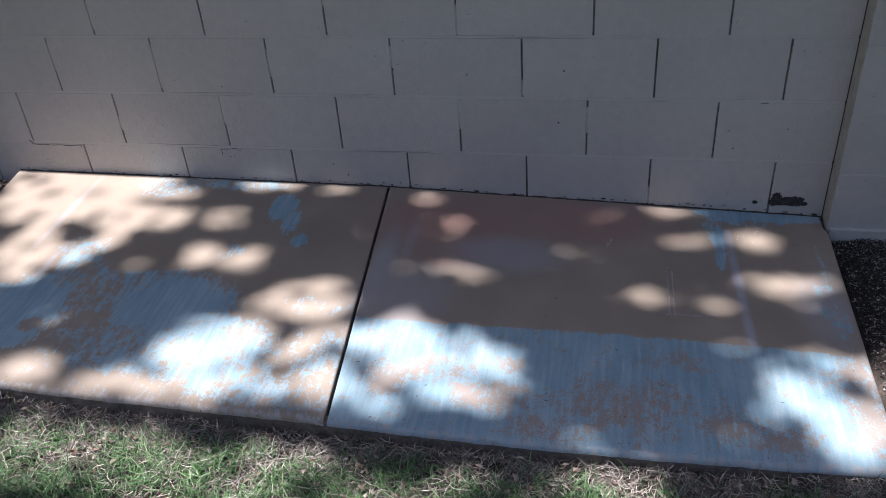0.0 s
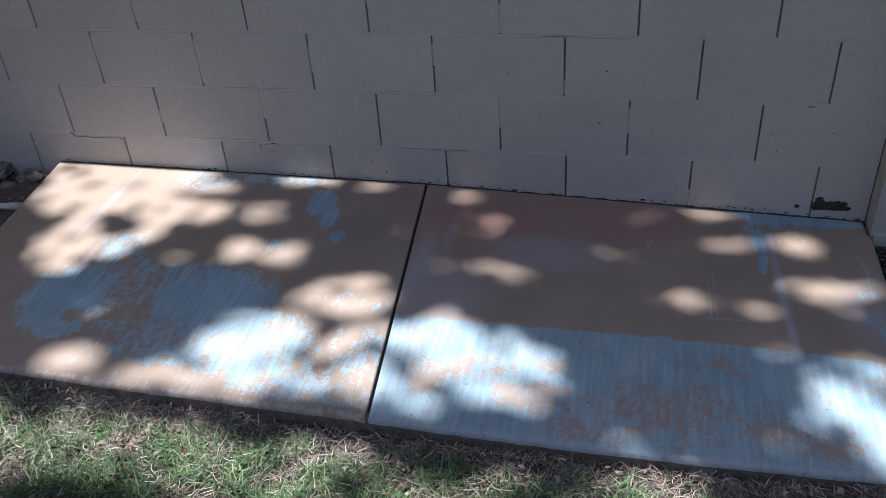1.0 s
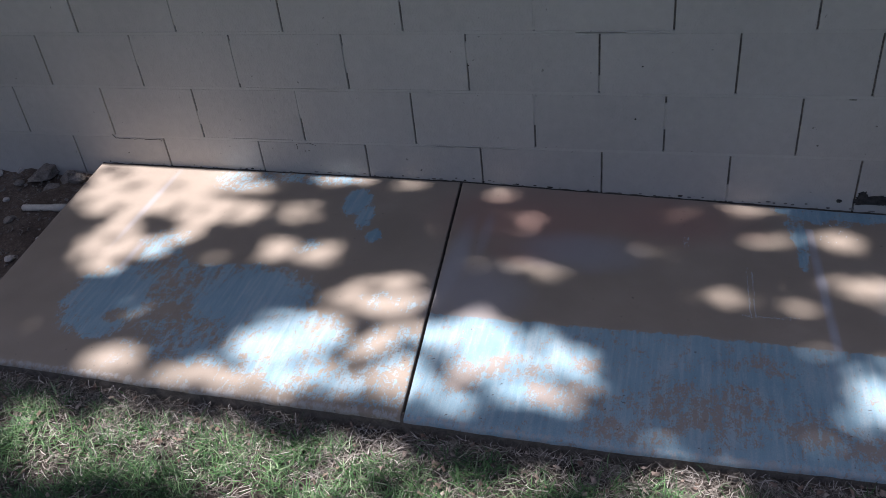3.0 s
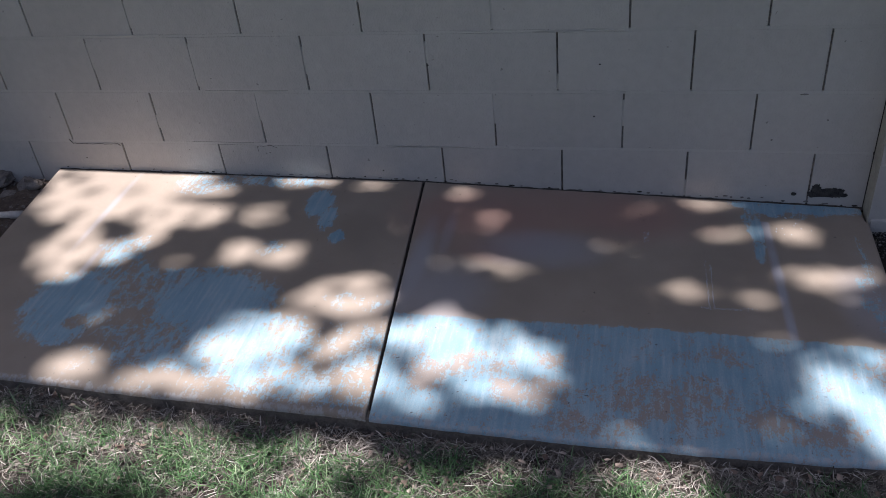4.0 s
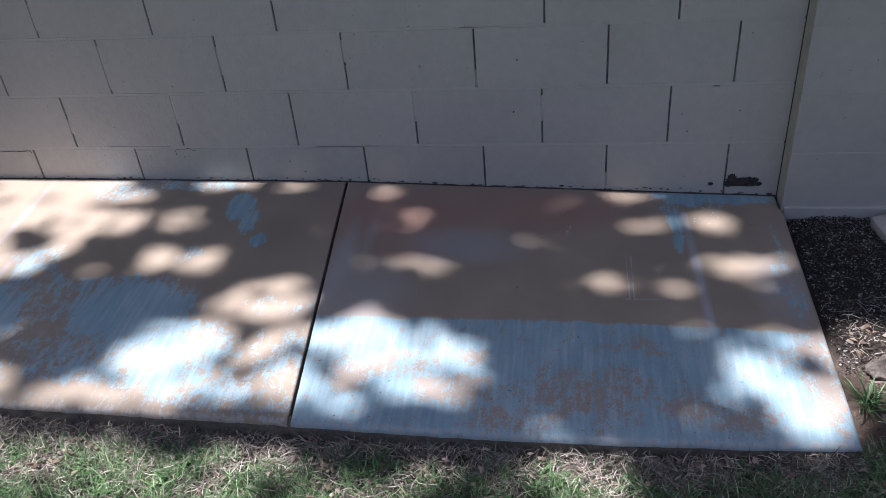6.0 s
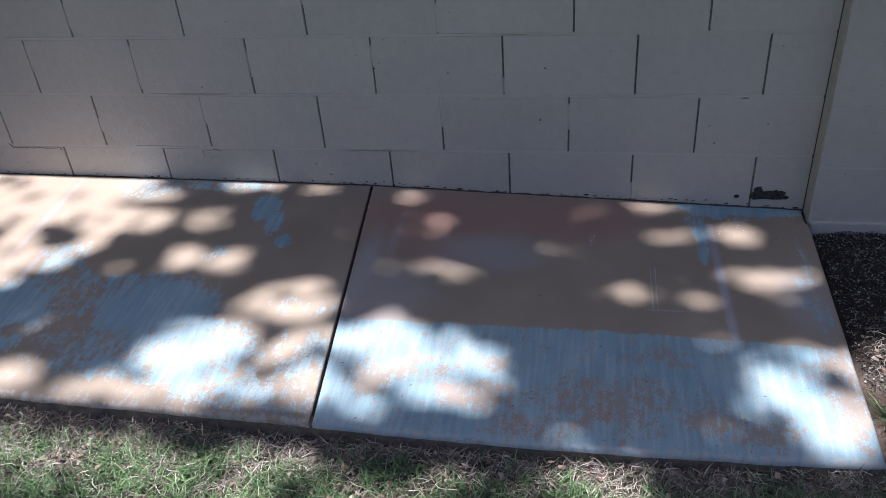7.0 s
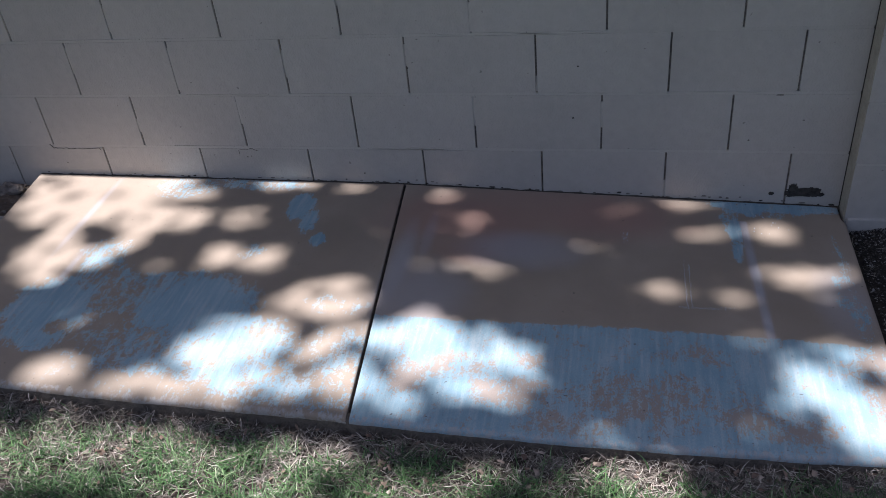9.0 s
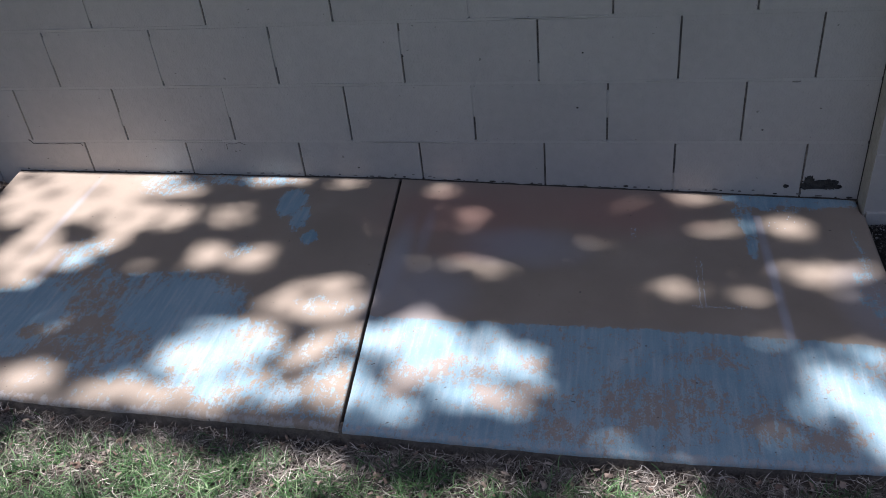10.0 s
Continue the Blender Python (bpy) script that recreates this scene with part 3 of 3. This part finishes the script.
stone("stone", 1.327, -0.866, ground_height(1.327, -0.866) + 0.006, (0.035, 0.04, 0.022), RUBBLE, 11, "grey stone half covered by dry grass")


def pipe_stub():
    bm = bmesh.new()
    n, length, ro, ri = 20, 0.20, 0.0125, 0.0098
    rings = []
    for x, r in ((0, ri), (0, ro), (0.13, ro), (0.131, ro * 1.18), (0.18, ro * 1.18), (0.181, ro), (length, ro), (length, ri)):
        rings.append([bm.verts.new((x, r * math.cos(2 * math.pi * k / n), r * math.sin(2 * math.pi * k / n))) for k in range(n)])
    for a, b in zip(rings, rings[1:] + rings[:1]):
        for k in range(n):
            bm.faces.new((a[k], a[(k + 1) % n], b[(k + 1) % n], b[k]))
    bmesh.ops.recalc_face_normals(bm, faces=bm.faces[:])
    ob = part("pipe", bm, PIPE, smooth=True)
    ob.location = (-1.929, -0.259, ground_height(-1.829, -0.259) + 0.010)
    ob.rotation_euler = (0, radians(-1), radians(4))
    tagged(ob, "weathered white plastic pipe stub lying on soil", "pipe")


pipe_stub()
paver = part("paver", box(-0.06, 0.06, -0.075, 0.075, -0.02, 0.02, 0.006), PALE_STONE)
paver.location = (1.516, -0.179, ground_height(1.516, -0.179) + 0.012)
paver.rotation_euler = (radians(4), radians(-6), radians(12))
tagged(paver, "pale broken paver lying on dark soil by the pilaster", "paver")


def strands(name, places, mat, label, category, length, width, rise, curl, seed, parent=None):
    """Many thin curved blades as one mesh; rise 1 is upright and 0 lies flat."""
    rng = np.random.default_rng(seed)
    n = len(places)
    p = np.array(places)
    turn = rng.uniform(0, 2 * math.pi, n)
    ln = length * rng.uniform(0.5, 1.35, n)
    wd = width * rng.uniform(0.6, 1.3, n)
    up = np.clip(rise + rng.normal(0, 0.16, n), 0.02, 0.98)
    bend = curl * rng.normal(0, 1, n)
    steps = np.array([0.0, 0.38, 0.72, 1.0])
    taper = np.array([1.0, 0.9, 0.62, 0.08])
    verts = np.zeros((n, 8, 3))
    x, y, z = p[:, 0].copy(), p[:, 1].copy(), p[:, 2].copy()
    for k in range(4):
        if k:
            ds = (steps[k] - steps[k - 1]) * ln
            lift = np.clip(up - 0.45 * (steps[k] ** 2) * (1 - 0.3 * up), -0.15, 1)
            flat = np.sqrt(np.clip(1 - lift ** 2, 0, 1))
            a = turn + bend * steps[k]
            x, y, z = x + np.cos(a) * flat * ds, y + np.sin(a) * flat * ds, z + lift * ds
        side = turn + bend * steps[k] + math.pi / 2
        half = wd * taper[k] / 2
        verts[:, 2 * k] = np.stack([x + np.cos(side) * half, y + np.sin(side) * half, z], 1)
        verts[:, 2 * k + 1] = np.stack([x - np.cos(side) * half, y - np.sin(side) * half, z + 0.15 * half], 1)
    base = np.arange(n)[:, None] * 8
    quads = np.array([[0, 1, 3, 2], [2, 3, 5, 4], [4, 5, 7, 6]])
    faces = (base[:, :, None] + quads[None]).reshape(-1, 4)
    ob = link_mesh(name, verts.reshape(-1, 3).tolist(), faces.tolist(), mat, parent, smooth=True)
    return tagged(ob, label, category, kind="stuff")


def lawn_places(count, seed, keep, x0=-2.1, x1=2.3, y0=-1.72, y1=-1.05, lift=0.0):
    rng = random.Random(seed)
    out = []
    while len(out) < count:
        x = rng.uniform(x0, x1)
        y = y1 - (y1 - y0) * rng.random() ** 1.25
        if rng.random() < keep(x, y):
            out.append((x, y, ground_height(x, y) + rng.uniform(-0.004, lift)))
    return out


def outside(x, y):
    return y < front_y(x) - 0.012 or x > right_x(max(y, -1.1)) + 0.015


def green_keep(x, y):
    if not outside(x, y) or x < -1.9:
        return 0.0
    off = front_y(x) - y
    start = float(smoothstep(0.02, 0.14, off)) if x < right_x(-1.1) else float(smoothstep(-0.86, -1.05, y))
    clump = 0.55 + 0.25 * float(smoothstep(0.7, 1.1, x)) + 1.3 * wobble(x, y, 9, 21) + 0.9 * wobble(x, y, 24, 22)
    return max(0.03, min(1.0, clump)) * start


def dry_keep(x, y):
    if not outside(x, y):
        return 0.0
    off = front_y(x) - y
    near = 1.0 - 0.70 * float(smoothstep(0.04, 0.22, off))
    return near * max(0.15, min(1, 0.65 + 0.7 * wobble(x, y, 8, 31)))


strands("grass", lawn_places(52000, 1, green_keep, lift=0.016), GRASS, "patchy green lawn grass along the slab", "grass", 0.042, 0.0024, 0.66, 0.8, 1)
strands("dry_grass", lawn_places(46000, 2, dry_keep, lift=0.020), STRAW, "dry tan straw and thatch in the lawn", "dry grass", 0.040, 0.0019, 0.18, 1.2, 2)


strands("grass", lawn_places(16000, 3, lambda x, y: max(0.1, 0.6 + wobble(x, y, 5, 21)), -4.5, 4.5, -6.0, -1.66, 0.012), GRASS, "thin green lawn grass across the yard", "grass", 0.055, 0.004, 0.6, 0.8, 3)


def litter_keep(x, y):
    return 1.0 if x > right_x(y) + 0.02 else 0.0


strands("dry_litter", lawn_places(1500, 5, litter_keep, 1.2, 2.0, -1.15, -0.50, 0.012) + lawn_places(420, 6, litter_keep, 1.18, 1.9, -0.60, -0.12, 0.008), STRAW,
        "dry grass stems and twigs lying on dark soil", "dry grass", 0.045, 0.0022, 0.14, 1.0, 7)
strands("grass_tuft", [(1.238 + 0.02 * math.cos(a * 2.4) * (a % 7) / 7, -0.903 + 0.035 * math.sin(a * 2.4) * (a % 5) / 5, ground_height(1.238, -0.903)) for a in range(70)], GRASS,
        "green grass tuft beside the slab corner", "grass", 0.075, 0.0036, 0.72, 0.4, 9)


def chips(name, places, mat, size, label, category, seed):
    """Small crumbs and flakes, each a bent little slab, as one mesh."""
    rng = random.Random(seed)
    verts, faces = [], []
    for x, y, z in places:
        s = size * rng.uniform(0.4, 1.5)
        q = Euler((rng.uniform(-0.6, 0.6), rng.uniform(-0.6, 0.6), rng.uniform(0, 6.28))).to_matrix()
        o = len(verts)
        w = rng.uniform(0.35, 0.9)
        for dx, dy, dz in ((-1, -w, 0), (1, -w * 0.6, 0), (0.8, w, 0), (-0.7, w * 0.8, 0), (0, 0, 0.55)):
            v = q @ Vector((dx * s, dy * s, dz * s))
            verts.append((x + v.x, y + v.y, z + v.z))
        faces += [(o, o + 1, o + 4), (o + 1, o + 2, o + 4), (o + 2, o + 3, o + 4), (o + 3, o, o + 4), (o + 3, o + 2, o + 1, o)]
    return tagged(link_mesh(name, verts, faces, mat), label, category, kind="stuff")


chips("mulch", lawn_places(20000, 11, litter_keep, 1.18, 1.85, -0.80, -0.085, 0.012), MULCH, 0.0029, "dark mulch and soil crumbs with pale specks", "mulch", 3)
chips("dry_leaves", lawn_places(300, 12, litter_keep, 1.25, 2.0, -1.05, -0.60, 0.014), DRY_LEAF, 0.014, "curled brown dry leaf scraps on the soil", "dry leaves", 4)
chips("gravel", [(x, y, z) for x, y, z in lawn_places(1500, 13, lambda x, y: 1.0 if x < left_x(y) - 0.02 else 0.0, -2.6, -1.6, -1.0, -0.01, 0.006)], RUBBLE, 0.006,
      "small gravel and clods on the bare soil", "gravel", 5)
chips("lawn_debris", lawn_places(1500, 14, dry_keep, lift=0.03), DRY_LEAF, 0.007, "bits of dry leaf lying in the lawn", "dry leaves", 6)

# ---- unseen shade tree, added for the dapple: its crown opens over these spots ----
# spot of sunlight on the slab's level: x, y, half length, half depth
GAPS_LEFT = [
    (-1.64, -0.05, 0.136, 0.064), (-1.41, -0.03, 0.245, 0.055), (-1.19, -0.04, 0.130, 0.054), (-1.56, -0.23, 0.096, 0.100), (-1.38, -0.23, 0.147, 0.106),
    (-1.32, -0.15, 0.128, 0.059), (-1.05, -0.28, 0.111, 0.064), (-1.20, -0.24, 0.103, 0.080), (-1.10, -0.32, 0.100, 0.040), (-1.13, -0.42, 0.059, 0.044),
    (-1.39, -0.49, 0.088, 0.085), (-1.25, -0.50, 0.087, 0.048), (-1.35, -0.60, 0.076, 0.057), (-1.20, -0.55, 0.061, 0.038), (-1.15, -0.47, 0.054, 0.030),
    (-1.01, -0.11, 0.076, 0.033), (-0.70, -0.02, 0.115, 0.034), (-0.90, -0.04, 0.064, 0.023), (-0.44, -0.04, 0.093, 0.022), (-0.79, -0.25, 0.079, 0.047),
    (-0.76, -0.47, 0.070, 0.050), (-0.63, -0.47, 0.066, 0.053), (-0.58, -0.41, 0.041, 0.024), (-0.96, -0.54, 0.041, 0.023), (-0.88, -0.62, 0.040, 0.016)]
GAPS_MIDDLE = [
    (-0.39, -0.68, 0.117, 0.045), (-0.35, -0.61, 0.099, 0.034), (-0.31, -0.56, 0.055, 0.027), (-0.27, -0.64, 0.063, 0.038), (-0.45, -0.70, 0.067, 0.030),
    (-0.29, -0.30, 0.037, 0.019), (-0.56, -0.88, 0.128, 0.094), (-0.66, -0.91, 0.061, 0.057), (-0.49, -0.84, 0.074, 0.073), (-0.49, -0.98, 0.115, 0.045),
    (-0.46, -0.79, 0.049, 0.038), (-0.31, -0.82, 0.071, 0.043), (-0.24, -0.79, 0.057, 0.039), (-0.29, -0.97, 0.082, 0.041), (-0.39, -1.02, 0.082, 0.030),
    (-0.24, -0.90, 0.045, 0.038), (-1.04, -1.03, 0.080, 0.046), (-0.88, -1.04, 0.063, 0.034), (-0.76, -1.05, 0.108, 0.038), (-0.61, -1.06, 0.091, 0.033),
    (-0.51, -1.07, 0.056, 0.023), (-1.11, -0.81, 0.045, 0.019),
    (-0.35, -0.92, 0.055, 0.043), (-0.22, -1.01, 0.052, 0.031), (-0.33, -1.05, 0.076, 0.021), (-0.18, -0.94, 0.030, 0.049), (-0.24, -1.05, 0.066, 0.019),
    (-0.44, -0.93, 0.059, 0.047), (-0.07, -1.06, 0.062, 0.019), (-1.40, -0.12, 0.109, 0.045), (-1.06, -1.08, 0.063, 0.024), (-0.92, -1.08, 0.072, 0.024),
    (-0.14, -1.01, 0.029, 0.039), (-0.02, -0.98, 0.052, 0.032), (0.11, -0.87, 0.059, 0.042), (-1.15, -0.14, 0.106, 0.029)]
GAPS_RIGHT = [
    (-0.15, -0.80, 0.065, 0.056), (-0.08, -0.79, 0.071, 0.061), (-0.01, -0.76, 0.085, 0.039), (-0.05, -0.69, 0.041, 0.017), (0.03, -0.86, 0.078, 0.064),
    (0.07, -0.94, 0.084, 0.048), (-0.06, -0.92, 0.062, 0.049), (-0.10, -1.00, 0.046, 0.035), (-0.01, -1.04, 0.059, 0.021), (0.17, -0.95, 0.074, 0.034),
    (0.24, -0.92, 0.049, 0.026), (0.18, -0.84, 0.074, 0.051), (0.30, -0.93, 0.048, 0.018), (0.12, -0.76, 0.064, 0.034), (0.23, -0.78, 0.048, 0.025),
    (0.20, -0.99, 0.070, 0.017), (0.44, -1.07, 0.058, 0.020), (0.38, -0.88, 0.034, 0.019), (-0.10, -0.06, 0.058, 0.039), (-0.01, -0.26, 0.042, 0.019),
    (-0.01, -0.19, 0.085, 0.020), (-0.07, -0.26, 0.036, 0.019), (0.00, -0.44, 0.055, 0.031), (0.10, -0.48, 0.047, 0.033)]
GAPS_FAR_RIGHT = [
    (-0.10, -0.47, 0.034, 0.020), (0.37, -0.30, 0.035, 0.018), (0.45, -0.32, 0.027, 0.021), (0.44, -0.13, 0.027, 0.020), (0.50, -0.08, 0.033, 0.020),
    (0.69, -0.03, 0.092, 0.028), (0.63, -0.02, 0.074, 0.017), (0.72, -0.21, 0.066, 0.028), (0.79, -0.18, 0.045, 0.019), (0.93, -0.18, 0.069, 0.041),
    (1.01, -0.39, 0.096, 0.033), (0.92, -0.39, 0.065, 0.028), (0.59, -0.50, 0.051, 0.039), (0.80, -0.51, 0.056, 0.033), (0.67, -0.54, 0.035, 0.020),
    (1.03, -0.47, 0.041, 0.023), (1.02, -0.54, 0.030, 0.025), (0.83, -0.68, 0.041, 0.016), (1.04, -0.72, 0.069, 0.042), (0.97, -0.81, 0.078, 0.046),
    (0.99, -0.87, 0.075, 0.047), (0.89, -0.90, 0.045, 0.037), (1.16, -0.75, 0.050, 0.058), (1.09, -0.96, 0.075, 0.070), (1.03, -1.00, 0.058, 0.046),
    (1.15, -0.86, 0.036, 0.071), (1.12, -1.01, 0.032, 0.046), (0.81, -1.01, 0.034, 0.022),
    (1.25, -0.70, 0.055, 0.075), (1.27, -0.83, 0.036, 0.056), (1.23, -0.64, 0.036, 0.032), (1.31, -0.70, 0.029, 0.088)]
GAPS_LAWN = [
    (-0.63, -1.24, 0.107, 0.042), (-0.76, -1.34, 0.090, 0.047), (-0.43, -1.25, 0.082, 0.041), (-0.29, -1.30, 0.072, 0.031),
    (-0.13, -1.24, 0.072, 0.029), (0.53, -1.16, 0.087, 0.032), (0.12, -1.25, 0.064, 0.022), (-0.92, -1.31, 0.058, 0.033),
    (-0.56, -1.32, 0.144, 0.043), (-0.88, -1.22, 0.137, 0.044), (-0.38, -1.35, 0.180, 0.043), (-0.02, -1.32, 0.108, 0.043),
    (0.45, -1.22, 0.119, 0.035), (1.25, -0.87, 0.048, 0.057), (-0.69, -1.28, 0.218, 0.087), (-1.01, -1.33, 0.144, 0.069),
    (-0.33, -1.29, 0.145, 0.061), (0.51, -1.20, 0.138, 0.053), (0.05, -1.29, 0.091, 0.043), (-1.15, -1.26, 0.109, 0.052),
    (-0.24, -1.20, 0.110, 0.031)]
CROWN_LOW, CROWN_HIGH = 8.6, 10.8
LEVEL = -0.14
SPREAD = 0.034                  # how much wider a large opening is than its spot


def build_tree():
    tree = new("unseen_shade_tree")
    base = Vector((-5.2, -4.9, ground_height(-5.2, -4.9)))
    tree.location = base
    tagged(tree, "broad leafy tree out of view, added to dapple the sun", "tree")
    centre = Vector((-0.2, -0.6, LEVEL)) + TO_SUN * (9.4 / TO_SUN.z)

    def limb(name, pts, r0, r1, parent):
        verts, faces = [], []
        n = 10
        for k, p in enumerate(pts):
            r = r0 + (r1 - r0) * k / (len(pts) - 1)
            a, b = pts[max(0, k - 1)], pts[min(len(pts) - 1, k + 1)]
            d = (b - a).normalized()
            s = d.orthogonal().normalized()
            t = d.cross(s)
            for j in range(n):
                w = 2 * math.pi * j / n
                verts.append(tuple(p + (s * math.cos(w) + t * math.sin(w)) * r * (1 + 0.08 * wobble(j, k, 1.7))))
            if k:
                o = n * k
                faces += [(o - n + j, o - n + (j + 1) % n, o + (j + 1) % n, o + j) for j in range(n)]
        return link_mesh(name, verts, faces, BARK, parent, smooth=True)

    fork = Vector((0.5, 0.9, 4.6))
    limb("trunk", [Vector((0, 0, -0.1)), Vector((0.05, 0.05, 0.3)), Vector((0.1, 0.3, 1.5)), fork], 0.24, 0.14, tree)
    rng = random.Random(3)
    for k in range(7):
        to = centre - base + Vector((-2.6 + 0.8 * k, -1.7 - 0.5 * rng.random(), rng.uniform(1.1, 1.5)))
        mid = fork.lerp(to, 0.5) + Vector((rng.uniform(-0.3, 0.3), rng.uniform(-0.3, 0.3), 0.5 + 0.4 * rng.random()))
        limb("limb", [fork - Vector((0, 0, 0.1)), fork.lerp(mid, 0.5) + Vector((0, 0, 0.1)), mid, to], 0.09, 0.02, tree)

    gaps = np.array(GAPS_LEFT + GAPS_MIDDLE + GAPS_RIGHT + GAPS_FAR_RIGHT + GAPS_LAWN)
    r = np.random.default_rng(12)
    n = 105000
    sx, sy = r.uniform(-3.3, 3.1, n), r.uniform(-2.9, 1.5, n)
    inside = np.hypot((sx + 0.1) / 3.2, (sy + 0.7) / 2.2) < 1 + 0.12 * np.sin(5 * np.arctan2(sy + 0.7, sx + 0.1))
    ok = inside.copy()
    glints = np.stack([r.uniform(-1.9, 2.0, 36), r.uniform(-1.7, 0.0, 36), r.uniform(0.045, 0.085, 36), r.uniform(0.024, 0.036, 36)], 1)
    glints = glints[(glints[:, 0] > 1.25) | (glints[:, 1] < -1.15)]
    stray = r.random(n) < 0.020
    # sine noise makes the openings uneven, as twigs and sprays would
    rag = 0.30 * np.sin(31 * sx + 17 * sy + 2 * np.sin(23 * sy)) * np.sin(43 * sy - 9 * sx + 1.7) + 0.22 * np.sin(57 * sx - 38 * sy + 1.5 * np.sin(40 * sx)) * np.sin(71 * sy + 22 * sx)
    for cx, cy, rx, ry in np.concatenate([gaps, glints]):
        wide = SPREAD * float(smoothstep(0.03, 0.085, math.sqrt(rx * ry))) - 0.001
        ok &= stray | (np.hypot((sx - cx) / max(0.024, rx + wide), (sy - cy) / max(0.024, ry + wide)) > 1.02 + rag * (0.05 / max(0.05, math.sqrt(rx * ry))) ** 0.7)
    sx, sy = sx[ok], sy[ok]
    n = len(sx)
    h = np.where(r.random(n) < 0.35, r.uniform(7.0, CROWN_LOW, n), r.uniform(CROWN_LOW, CROWN_HIGH, n))
    s = np.array(TO_SUN) / TO_SUN.z
    pos = np.stack([sx + s[0] * (h - LEVEL), sy + s[1] * (h - LEVEL), h], 1) - np.array(base)
    a = r.uniform(0, 2 * math.pi, n)
    tip = r.normal(0, 0.45, n)
    ln, wd = r.uniform(0.032, 0.056, n), r.uniform(0.020, 0.032, n)
    along = np.stack([np.cos(a) * np.cos(tip), np.sin(a) * np.cos(tip), np.sin(tip)], 1)
    across = np.stack([-np.sin(a), np.cos(a), r.normal(0, 0.4, n)], 1)
    v = np.zeros((n, 4, 3))
    v[:, 0], v[:, 2] = pos - along * ln[:, None], pos + along * ln[:, None]
    v[:, 1], v[:, 3] = pos + across * wd[:, None], pos - across * wd[:, None]
    f = (np.arange(n)[:, None] * 4 + np.array([[0, 1, 2, 3]])).tolist()
    crown = link_mesh("crown", v.reshape(-1, 3).tolist(), f, LEAF, tree)
    tagged(crown, kind="stuff")


build_tree()
